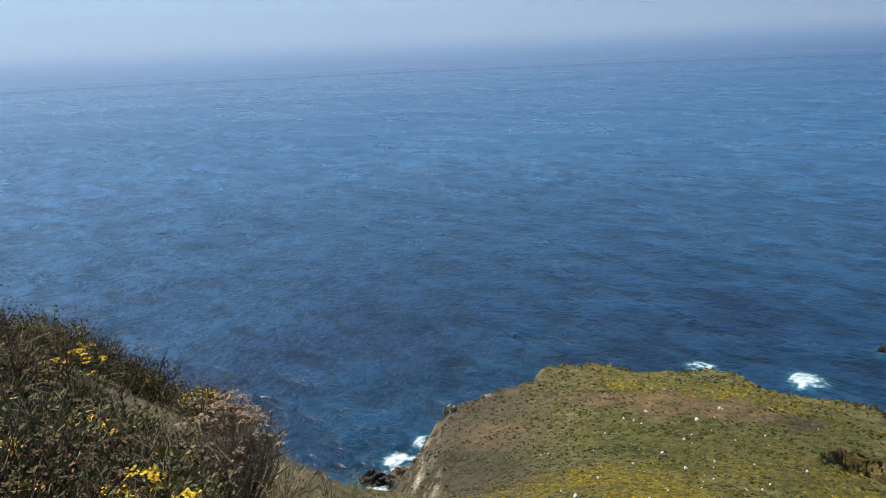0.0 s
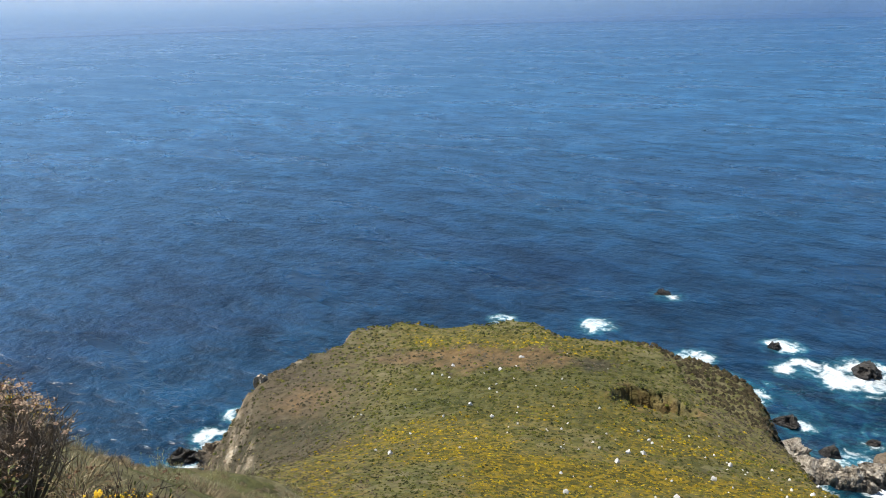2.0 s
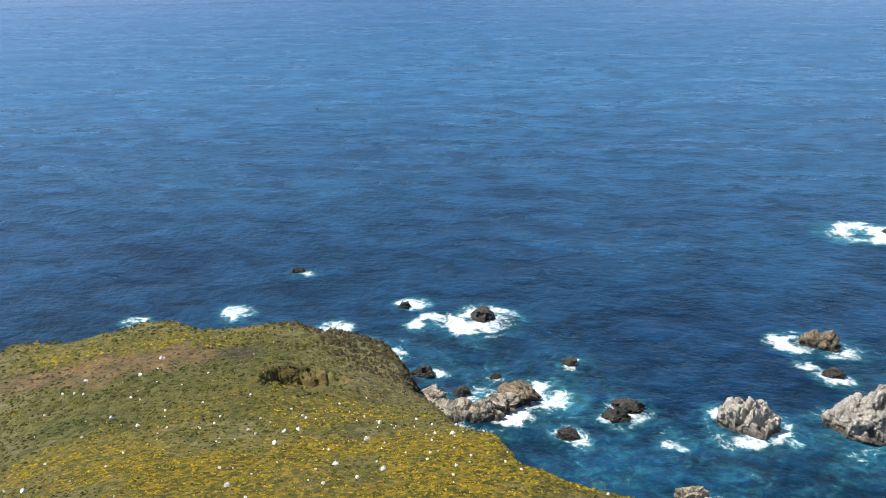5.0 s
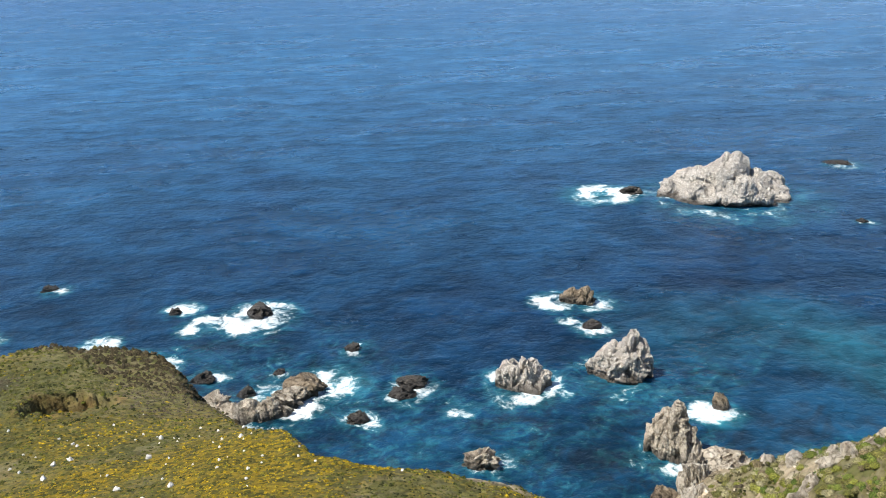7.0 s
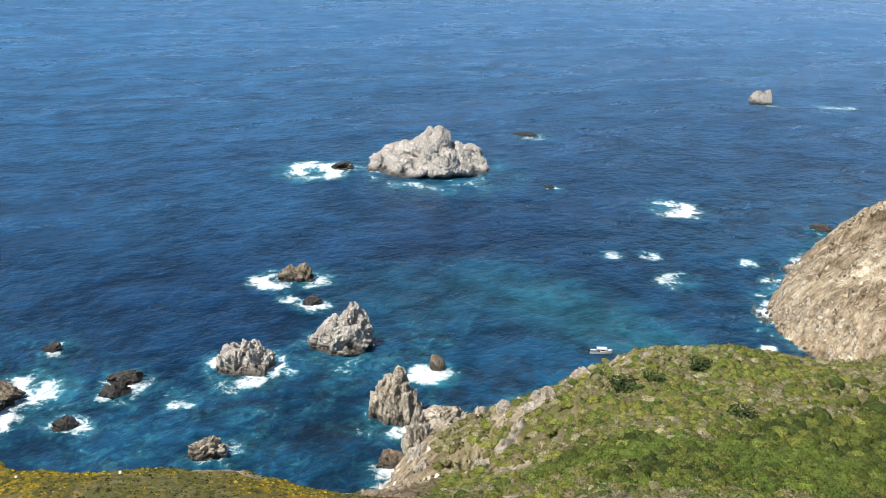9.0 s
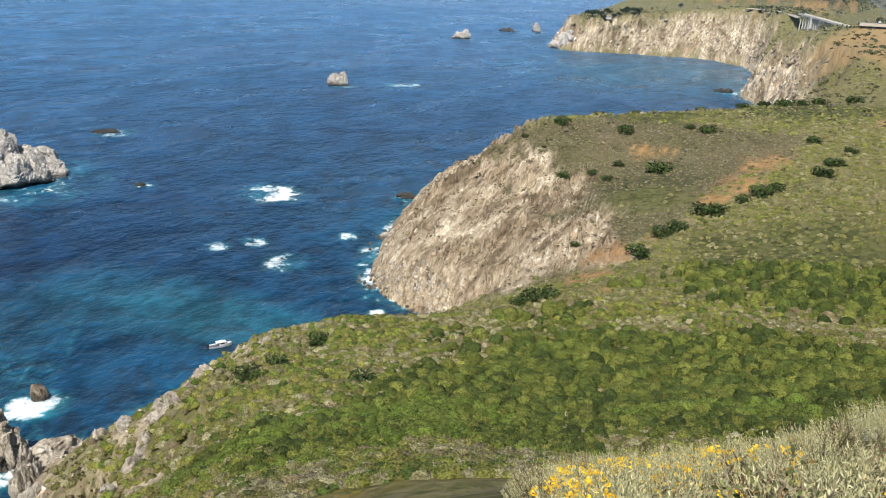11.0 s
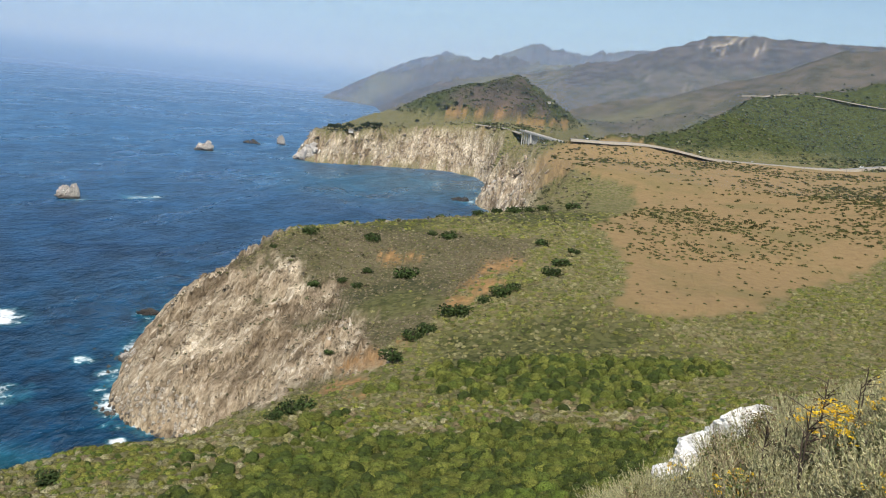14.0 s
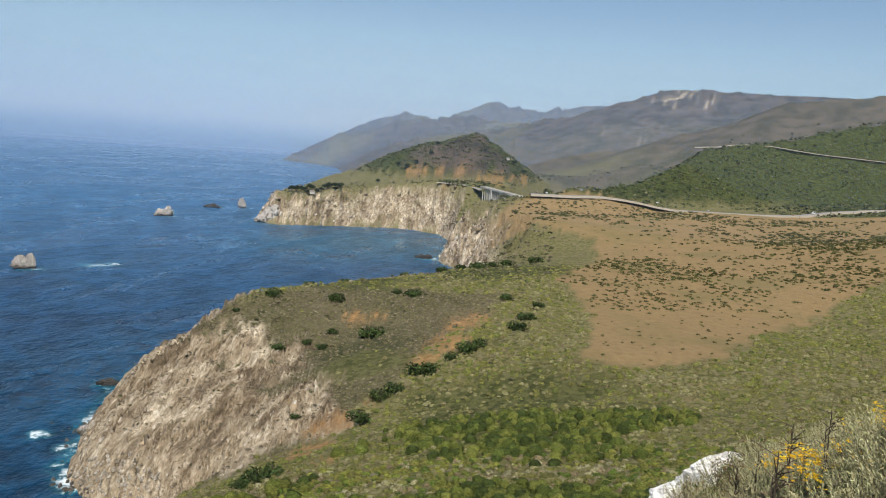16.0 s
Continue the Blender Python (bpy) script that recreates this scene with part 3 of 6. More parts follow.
def land(x, y):
    """Height, share of cliff, and distance inside the shore."""
    r, inside = to_line(x, y, SHORE, True)
    rough = fbm(x / 26, y / 26, 4, 5) * np.clip(r / 20, 0.25, 1) * 7
    sd = np.where(inside, r, -r) + rough * 0.8
    d = np.hypot(x, y)
    top = top_height(x, y)
    ridge = ridge_height(x, y)
    far = np.clip((d - 900) / 900, 0, 1)
    gully = ridged(x / 210, y / 210, 5, 31) - 0.62
    ridge = ridge + gully * np.clip(d - 1900, 0, 2600) * 0.05 * np.clip((ridge - 70) / 60, 0, 1)
    top = np.maximum(top, ridge) + far * fbm(x / 90, y / 90, 4, 8) * np.clip(d / 500, 2.5, 8)
    creek, _ = to_line(x, y, CREEK)
    top = np.minimum(top, 6 + np.clip(creek - 8, 0, 500) * 0.8 + fbm(x / 20, y / 20, 3, 3) * 6)
    top = top + fbm(x / 9, y / 9, 4, 2) * np.clip(d / 60, 0.08, 0.9)
    k = np.interp(np.degrees(np.arctan2(x, y)), CLIFF_AZ, CLIFF_K)
    k = k * np.where(d > 2600, 0.65, np.where(d > 1100, 1.9, 1.0))
    cliff = 1.0 + sd * k + np.clip(sd, 0, 6) * 0.5 + np.clip(5 - d, 0, 5) * 5
    edge = np.clip((top - cliff) / 6, -1, 1)
    wx, wy = x + fbm(x / 15, y / 15, 3, 15) * 9, y + fbm(x / 15, y / 15, 3, 16) * 9
    crag = (ridged(wx / 12 + wy / 60, wy / 48, 4, 12) - 0.62) * 8 + (ridged(wx / 5 - wy / 9, wy / 7, 4, 14) - 0.6) * 3.6
    cliff = cliff + crag * np.clip(sd / 14, 0, 1) * np.clip(d / 300, 0.5, 2)
    z = np.where(cliff < top - 3, cliff, top - np.clip(3 - (cliff - top), 0, 6) ** 2 / 12)
    z = np.where(cliff < top - 3, cliff, np.minimum(z, top))
    bare_rock = rocky(x, y)
    along, across = x * 0.75 - y * 0.66, x * 0.66 + y * 0.75
    rib = ridged(across / 16 + fbm(along / 30, across / 30, 2, 96) * 0.8, along / 60, 3, 95)
    z = z + bare_rock * (rib - 0.62) * 7 * (d > 290) * (d < 600) * np.clip(z / 12, 0, 1)
    z = z + bare_rock * np.clip(top / 30, 0, 1) * (crag * 1.0 + (vnoise(wx / 6.5, wy / 6.5 + z / 9, 61) > 0.52) * 1.6 + (vnoise(wx / 3.1, wy / 3.1, 62) > 0.55) * 0.9) * (d < 700)
    sx0, sy0 = pol(28.6, 211)
    slip = np.clip((1.2 - np.hypot((x - sx0) / 1.25, y - sy0) / 8.0 + fbm(x / 5, y / 5, 3, 77) * 0.35) * 4, 0, 1)
    z = z - slip * 9
    z = np.where(sd < 0, np.maximum(sd * 0.4, -14), np.minimum(z, np.maximum(cliff, 0.4)))
    return z, np.clip(edge * 0.5 + 0.5, 0, 1), sd


# ---- one ground sheet: rays of rows that close up on steep faces ----
def sheet(name, az, radii, z):
    n, m = z.shape
    co = np.empty((n, m, 3))
    co[..., 0], co[..., 1], co[..., 2] = np.sin(az)[:, None] * radii, np.cos(az)[:, None] * radii, z
    idx = np.arange(n * m).reshape(n, m)
    quads = np.stack([idx[:, :-1], idx[:, 1:], np.roll(idx, -1, 0)[:, 1:], np.roll(idx, -1, 0)[:, :-1]], -1).reshape(-1, 4)
    return mesh_from(name, co.reshape(-1, 3), quads)


def mesh_from(name, co, faces, smooth=True):
    me = bpy.data.meshes.new(name)
    k = faces.shape[1]
    me.vertices.add(len(co))
    me.vertices.foreach_set("co", np.ascontiguousarray(co, dtype=np.float32).ravel())
    me.loops.add(faces.size)
    me.loops.foreach_set("vertex_index", np.ascontiguousarray(faces, dtype=np.int32).ravel())
    me.polygons.add(len(faces))
    me.polygons.foreach_set("loop_start", np.arange(0, faces.size, k, dtype=np.int32))
    if smooth:
        me.polygons.foreach_set("use_smooth", np.ones(len(faces), bool))
    me.update(calc_edges=True)
    me.validate()
    return me


def cover(me, name, r, g, b):
    at = me.color_attributes.new(name, "FLOAT_COLOR", "POINT")
    data = np.ones((len(me.vertices), 4), np.float32)
    data[:, 0], data[:, 1], data[:, 2] = np.clip(r, 0, 1).ravel(), np.clip(g, 0, 1).ravel(), np.clip(b, 0, 1).ravel()
    at.data.foreach_set("color", data.ravel())


AZ_DEG = np.concatenate([np.arange(-33, 98, 0.26), np.arange(98, 131, 0.13), np.arange(131, 156.01, 0.2), np.arange(157, 327, 3.4)])
AZ = np.radians(AZ_DEG)
DENSE = np.exp(np.linspace(math.log(0.8), math.log(4940), 900))
gx, gy = np.sin(AZ)[:, None] * DENSE, np.cos(AZ)[:, None] * DENSE
gz, _, _ = land(gx, gy)
step = np.hypot(np.diff(np.log(DENSE))[None], 1.6 * np.diff(gz, axis=1) / DENSE[1:])
step = step + 0.35 * step.mean(1, keepdims=True)
arc = np.concatenate([np.zeros((len(AZ), 1)), np.cumsum(step, 1)], 1)
ROWS = 410
radii = np.stack([np.interp(np.linspace(0, a[-1], ROWS), a, DENSE) for a in arc])
radii = np.concatenate([np.full((len(AZ), 1), 0.01), radii], 1)
gx, gy = np.sin(AZ)[:, None] * radii, np.cos(AZ)[:, None] * radii
gz, cliffy, inland = land(gx, gy)
ground_mesh = sheet("ground", AZ, radii, gz)
gd = np.hypot(gx, gy)
gaz = np.degrees(np.arctan2(gx, gy))

FIELD = [(242, -256), (258, -247), (300, -290), (330, -316), (372, -345), (425, -374), (470, -440), (515, -500), (600, -575), (680, -560), (800, -562),
         (860, -690), (835, -826), (815, -946), (745, -1122), (600, -1190), (330, -700), (285, -480), (262, -370), (225, -300)]


def dry_brow(x, y):
    """The dry brown slope between the cliff and the green brow above it."""
    d, az = np.hypot(x, y), np.degrees(np.arctan2(x, y))
    brow = np.interp(az, [100, 105, 110, 115, 120, 124, 130], [540, 525, 500, 535, 545, 525, 515])
    side = np.interp(d, [280, 320, 380, 450, 520], [113, 118, 123.5, 127, 129.5]) + fbm(x / 18, y / 18, 3, 88) * 2.2
    return np.clip((d - 290) / 30, 0, 1) * np.clip((brow - d + fbm(x / 14, y / 14, 3, 89) * 16) / 14, 0, 1) * np.clip(side - az, 0, 1) * (az > 98) * (1 - blob(x, y, 118.3, 388, 22))


def zones(x, y, z, cliffy, inland):
    """What covers the land: rock, field, lush green, golden mat, bare earth, dark brush."""
    d, az = np.hypot(x, y), np.degrees(np.arctan2(x, y))
    fr, fin = to_line(x, y, FIELD, True)
    field = np.clip((np.where(fin, fr, -fr) + fbm(x / 12, y / 12, 3, 40) * 8) / 5 + 0.5, 0, 1) * (d > 200)
    rock = np.clip((cliffy - 0.42) * 5, 0, 1) * (inland > -4)
    rock = np.maximum(rock, np.clip(rocky(x, y) * 2.4 - 0.6 + fbm(x / 14, y / 14, 4, 21) * 1.1, 0, 1))
    rock = rock * (d < 1900)
    rock = rock * np.where(d > 900, np.clip(1.5 - z / 75 + fbm(x / 40, y / 40, 4, 27) * 0.9, 0.15, 1), 1)
    crags = np.clip((ridged(x / 60, y / 48, 4, 91) - 0.86 + fbm(x / 260, y / 260, 2, 92) * 0.25) * 11, 0, 1) * np.clip((az - 131.5) / 2, 0, 1) * np.clip((143 - az) / 3, 0, 1) * (d > 2700) * (d < 3500)
    rock = np.maximum(rock, crags * 0.9)
    rock = rock * (1 - np.clip((az - 126) / 2, 0, 1) * (d < 1500))
    soft = np.maximum((d < 330) * np.clip((9 - az) / 4, 0, 1) * np.clip((z - 7) / 5, 0, 1), (d < 305) * np.clip((az - 74) / 6, 0, 1) * (az < 99) * np.clip((z - 4) / 6, 0, 1))
    soft = np.maximum(soft, (d < 300) * (az > 30) * (az < 70) * np.clip((z - 10) / 5, 0, 1))
    rock = rock * (1 - soft * np.clip(0.95 - fbm(x / 6, y / 6, 4, 23) * 2.2, 0, 1))
    gold = np.clip((az + 4) / 8, 0, 1) * np.clip((72 - az) / 8, 0, 1) * np.clip((d - 80) / 25, 0, 1) * np.clip(1.15 - (d - 140) / 75, 0.12, 1) * (d < 420)
    gold = np.maximum(gold, 0.55 * blob(x, y, 19, 276, 36) * (d > 250))
    gold = np.maximum(gold, 0.9 * blob(x, y, 89.2, 211, 9))
    gold = gold * np.clip(0.75 + fbm(x / 22, y / 22, 4, 50) * 1.5, 0, 1)
    gold = np.maximum(gold, 0.75 * np.clip(1.2 - np.abs(d - 92) / 22 + fbm(x / 15, y / 15, 3, 51), 0, 1) * (az > 84) * (az < 112))
    lush = np.maximum.reduce([blob(x, y, 87.0, 132, 13), blob(x, y, 117, 165, 50), blob(x, y, 106, 130, 32), blob(x, y, 126, 180, 40), blob(x, y, 133, 170, 34), 0.6 * blob(x, y, 117.5, 405, 34),
                              0.8 * blob(x, y, 127, 620, 60), 0.7 * blob(x, y, 118, 565, 40), 0.6 * blob(x, y, 20, 215, 45), 0.7 * blob(x, y, 131, 300, 50),
                              1.0 * np.clip((d - 1050) / 60, 0, 1) * np.clip((1960 - d) / 80, 0, 1) * np.clip((z - 84) / 8, 0, 1)])
    bare = np.maximum.reduce([blob(x, y, 117.8, 473, 8), blob(x, y, 119.2, 472, 6), blob(x, y, 125.1, 429, 11), blob(x, y, 124.5, 397, 11), blob(x, y, 125.6, 449, 10), blob(x, y, 122.7, 376, 8), blob(x, y, 116.3, 321, 8), blob(x, y, 115.1, 295, 8),
                              blob(x, y, 114.0, 282, 6), blob(x, y, 116.3, 263, 4.5), blob(x, y, 119.3, 342, 3.5), 0.6 * blob(x, y, 123.6, 410, 7), 0.5 * blob(x, y, 127.0, 440, 5), blob(x, y, 28.6, 211, 9), 0.45 * blob(x, y, 15, 246, 13), 0.4 * blob(x, y, 20, 243, 12), 0.35 * blob(x, y, 10, 250, 8),
                              0.9 * blob(x, y, 129.2, 1118, 17), 0.35 * blob(x, y, 2.5, 228, 9, 0.9), 0.8 * np.clip(1.6 - np.abs(z - 92 + fbm(x / 30, y / 30, 3, 9) * 14) / 5, 0, 1) * (d > 1400) * (d < 1720) * (az > 120.5) * (az < 132)])
    bare = bare * np.clip(0.85 + fbm(x / 5, y / 5, 3, 52) * 0.9, 0, 1)
    bare = np.maximum(bare * (1 - blob(x, y, 28.8, 211, 14, 0.3)), 0.35 * blob(x, y, 28.8, 211, 12, 0.3))
    burnt = np.maximum(np.maximum(np.clip((d - 2700) / 200, 0, 1), 0.8 * np.clip((d - 1920) / 80, 0, 1)) * np.clip(1.0 + fbm(x / 300, y / 300, 4, 53) * 1.6, 0.35, 1), 0.95 * blob(x, y, 124.6, 1600, 95, 0.3) * (z > 90))
    burnt = np.maximum(burnt, 0.42 * dry_brow(x, y))
    burnt = np.maximum(burnt, 0.7 * np.clip((9 - az) / 6, 0, 1) * (az > -12) * (d > 170) * (d < 330))
    burnt = np.maximum(burnt, 0.65 * np.maximum.reduce([blob(x, y, 15, 246, 13), blob(x, y, 20, 243, 12), blob(x, y, 10, 250, 9), blob(x, y, 24, 240, 8)]))
    return rock, field, lush * (1 - rock), gold * (1 - rock), bare, burnt


rock, field, lush, gold, bare, burnt = zones(gx, gy, gz, cliffy, inland)
cover(ground_mesh, "cover", rock, field, lush)
cover(ground_mesh, "cover_b", gold, bare, burnt)
# broken rock keeps hard facets
stony = (rock > 0.5) & (gd > 700)
quad_stony = (stony[:, :-1] & np.roll(stony, -1, 0)[:, 1:]).reshape(-1)
if len(ground_mesh.polygons) == len(quad_stony):
    ground_mesh.polygons.foreach_set("use_smooth", ~quad_stony)
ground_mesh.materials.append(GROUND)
ground = tagged(new("ground", ground_mesh), "steep coastal land with scrub, dry field and sea cliffs", "ground", kind="structure")

# ---- the sea ----
S_AZ = np.radians(np.concatenate([np.arange(-33, 127, 0.28), np.arange(127, 327, 4.0)]))
S_R = np.concatenate([np.exp(np.linspace(math.log(170), math.log(700), 260)), np.exp(np.linspace(math.log(715), math.log(4940), 60))])
sx, sy = np.sin(S_AZ)[:, None] * S_R, np.cos(S_AZ)[:, None] * S_R
sea_mesh = sheet("sea", S_AZ, np.broadcast_to(S_R, sx.shape), np.zeros_like(sx))
coast_r, coast_in = to_line(sx, sy, SHORE, True)
ROCKS = [  # bearing, distance, width, height, look, seed
    (74.9, 536, 80, 29, "white", 3), (68.8, 536, 17, 6, "dark", 1), (81.6, 649, 22, 4, "dark", 2), (96.6, 875, 22, 15, "white", 5), (65.4, 352, 17, 8, "tan", 4),
    (66.5, 325, 10, 4.5, "dark", 6), (68.7, 284, 23, 19, "grey", 7), (61.5, 272, 20, 12, "grey", 8), (76.0, 268, 5.5, 6, "tan", 9), (72.9, 235, 17, 20, "pale", 10),
    (76.4, 227, 16, 11, "pale", 11), (72.6, 210, 8, 5, "tan", 43), (58.2, 222, 10, 7, "pale", 12), (52.2, 266, 13, 5, "dark", 13), (48.6, 251, 10, 5, "dark", 14), (83.5, 508, 7, 3, "dark", 15),
    (28.7, 422, 9, 4, "dark", 17), (36.2, 365, 8, 3.5, "dark", 18), (42.0, 351, 16, 6, "dark", 19), (37.4, 295, 13, 5.5, "dark", 20)]
ROCKS += [
    (40.4, 278, 8, 5, "dark", 21), (44.6, 275, 14, 7.5, "tan", 22), (41.6, 262, 17, 7, "pale", 23), (39.2, 262, 13, 7, "pale", 24), (38.0, 271, 12, 7.5, "pale", 25),
    (48.6, 306, 8, 4, "dark", 26), (52.9, 273, 13, 5, "dark", 27), (43.0, 292, 6, 2.5, "dark", 28), (-6.6, 271, 14, 6, "dark", 29), (-4.4, 264, 11, 8, "tan", 30),
    (-2.3, 289, 7, 4, "dark", 31), (104.8, 1380, 27, 17, "white", 32), (107.8, 1555, 36, 10, "dark", 33), (109.7, 1582, 17, 19, "white", 34), (111.5, 1362, 44, 30, "grey", 35),
    (122.2, 1060, 26, 8, "dark", 36), (101.8, 491, 16, 4.5, "dark", 37), (100.7, 413, 12, 6, "grey", 38), (43.4, 268, 12, 6.5, "pale", 39)]
ROCKS = [(a, e, w * 0.78, h * 0.8, k, n) if k == "dark" else (a, e, w, h, k, n) for a, e, w, h, k, n in ROCKS]
ROCKS += [(36.6, 256, 13, 6, "pale", 40), (37.3, 264, 12, 6.5, "pale", 41), (40.3, 264, 10, 6, "pale", 42)]
SURF = [(99.5, 336, 4, 0.3), (99.4, 358, 4, 0.3), (99.8, 322, 3, 0.3), (42, 346, 14, 0.4), (43, 270, 13, 0.4), (34, 312, 10, 0.38), (38, 346, 9, 0.34), (32.5, 322, 9, 0.36), (31, 345, 7, 0.34), (34.5, 300, 7, 0.33), (46, 279, 11, 0.36), (42.5, 272, 9, 0.3), (40.5, 343, 9, 0.33), (39.0, 345, 6, 0.36),
        (36.8, 368, 7, 0.35), (67.3, 532, 18, 0.38), (66.0, 520, 14, 0.25), (63.8, 350, 9, 0.36), (60.5, 277, 7, 0.34), (75.2, 264, 6, 0.3), (67.4, 283, 6, 0.32),
        (92.3, 489, 14, 0.36), (88.4, 400, 5, 0.33), (91.0, 406, 6, 0.28), (93.2, 378, 9, 0.27), (97.6, 415, 5, 0.3), (-4.2, 282, 7, 0.34), (-2.4, 296, 5, 0.36), (56.5, 256, 6, 0.33),
        (101.0, 900, 16, 0.34), (17.4, 378, 6, 0.3), (24, 372, 8, 0.26), (113.5, 780, 14, 0.28), (117, 800, 10, 0.22), (99.6, 392, 7, 0.3), (99.4, 372, 7, 0.3), (99.8, 352, 7, 0.32), (64.8, 330, 4, 0.3)]
foam = np.where(coast_in, 0.32, np.clip(0.30 - coast_r / 36, 0, 0.30))
foam = np.where((sx > 230) & (sy < 20) & (sx < 310), foam * 0.3, foam)
for az0, d0, wide, tall, kind, seed in ROCKS:
    px, py = pol(az0 + 0.3, d0 - 2)
    rr = np.hypot(sx - px, sy - py)
    foam = np.maximum(foam, np.clip((0.33 if kind != "white" else 0.26) - np.clip(rr - wide * 0.46, 0, 99) / (wide * 0.9 + 9) * 0.5, 0, 1))
for az0, d0, wide, much in SURF:
    px, py = pol(az0, d0)
    rr = np.hypot(sx - px, sy - py) / wide
    foam = np.maximum(foam, (much + 0.06) * np.clip(1.25 - rr * rr * 0.4, 0, 1))
drift = np.clip(1 - np.abs(coast_r - 45) / 60, 0, 1) * (sx > 100) * (sy > 60) * (S_R < 330)
foam = np.maximum(foam, drift * 0.155)
shallow = np.clip(1 - coast_r / 130, 0, 1) * 0.10
for az0, d0, wide, much in [(88, 318, 26, 0.55), (84, 335, 30, 0.45), (92, 305, 22, 0.55), (80, 345, 34, 0.3), (74, 330, 40, 0.2), (76, 262, 8, 0.8), (47, 280, 14, 0.5), (33, 318, 14, 0.5), (119.5, 1180, 170, 0.42), (116.5, 1130, 150, 0.35), (66.5, 528, 22, 0.6)]:
    px, py = pol(az0, d0)
    rr = np.hypot(sx - px, sy - py) / wide
    shallow = np.maximum(shallow, much * np.clip(1.4 - rr, 0, 1))
kelp = np.clip(1 - coast_r / 220, 0, 1) * 0.6
cover(sea_mesh, "cover", foam, shallow, kelp)
# bluer off the coast; the range term paints far sky sheen into the colour
offshore_sheen = np.maximum(np.clip((coast_r - 140) / 750, 0, 1) ** 0.8, np.clip((S_R - 480) / 1100, 0, 1))
at = sea_mesh.attributes.new("offshore_sheen", "FLOAT", "POINT")
at.data.foreach_set("value", np.where(coast_in, 0, offshore_sheen).astype(np.float32).ravel())
# smooth water beyond a long current line, out past the headland
s_az = np.degrees(np.arctan2(sx, sy))
edge_d = np.interp(s_az, [-40, -20, -17, -15, -11, 0, 12, 20, 30], [2600, 1910, 1768, 1586, 1470, 1265, 1228, 1210, 1230])
calm = np.clip((S_R - edge_d) / 60, 0, 1) * np.clip((24 - s_az) / 14, 0, 1)
at = sea_mesh.attributes.new("calm", "FLOAT", "POINT")
at.data.foreach_set("value", calm.astype(np.float32).ravel())
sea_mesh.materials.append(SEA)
sea = tagged(new("sea", sea_mesh), "deep blue ocean with wind ripples and surf", "sea", kind="structure")


# ---- horizon and haze ----
def curved_wall(name, radius, a0, a1, z0, z1, mat, steps=120):
    az = np.radians(np.linspace(a0, a1, steps))
    zz = np.linspace(z0, z1, 12)
    co = np.stack([np.repeat(np.sin(az) * radius, 12), np.repeat(np.cos(az) * radius, 12), np.tile(zz, steps)], 1)
    idx = np.arange(steps * 12).reshape(steps, 12)
    me = mesh_from(name, co, np.stack([idx[:-1, :-1], idx[1:, :-1], idx[1:, 1:], idx[:-1, 1:]], -1).reshape(-1, 4))
    me.materials.append(mat)
    return new(name, me)


# emissive wall that carries the painted haze and far sea colour
tagged(curved_wall("backdrop", 4950, -80, 200, -5, 900, backdrop_material()), "glowing backdrop painted with far sea and bright haze along the horizon", "backdrop", kind="structure")
# sheets added at several ranges to paint aerial haze over the distance
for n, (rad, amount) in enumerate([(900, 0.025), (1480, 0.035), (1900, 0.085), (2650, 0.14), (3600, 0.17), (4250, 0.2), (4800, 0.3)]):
    tagged(curved_wall("haze_sheet", rad, -60, 175, 0.5, 720, haze_material("haze_sheet", amount)), "blue see-through sheet painting aerial haze before the far hills", "mist", kind="structure")


# ---- helpers for things ----
def thing(name, x, y, z, label, category, group=""):
    e = new(name)
    e.location = (x, y, z)
    e.empty_display_size = 0.3
    return tagged(e, label, category, group)


def part(name, bm, mat, parent, label="", smooth=False):
    me = bpy.data.meshes.new(name)
    bm.to_mesh(me)
    bm.free()
    if smooth:
        for p in me.polygons:
            p.use_smooth = True
    me.materials.append(mat)
    ob = new(name, me)
    ob.parent = parent
    return tagged(ob, label) if label else ob


def box(bm, x0, y0, z0, x1, y1, z1, bevel=0.0):
    r = bmesh.ops.create_cube(bm, size=1.0, matrix=Matrix.Translation(((x0 + x1) / 2, (y0 + y1) / 2, (z0 + z1) / 2)) @ Matrix.Diagonal((x1 - x0, y1 - y0, z1 - z0, 1)))
    if bevel:
        edges = list({e for v in r["verts"] for e in v.link_edges})
        bmesh.ops.bevel(bm, geom=edges, offset=bevel, segments=2, affect="EDGES")


def boxed(name, dims, mat, parent, bevel=0.0, label=""):
    bm = bmesh.new()
    box(bm, *dims, bevel)
    return part(name, bm, mat, parent, label)


def height_at(x, y):
    az, d = math.degrees(math.atan2(x, y)), math.hypot(x, y)
    if not -32.9 < az < 155.5 or not 0.9 < d < 4900:
        return float(land(np.array([[float(x)]]), np.array([[float(y)]]))[0][0, 0])
    i = int(np.searchsorted(AZ_DEG, az, "right")) - 1
    s = (az - AZ_DEG[i]) / (AZ_DEG[i + 1] - AZ_DEG[i])
    return float(np.interp(d, radii[i], gz[i]) * (1 - s) + np.interp(d, radii[i + 1], gz[i + 1]) * s)


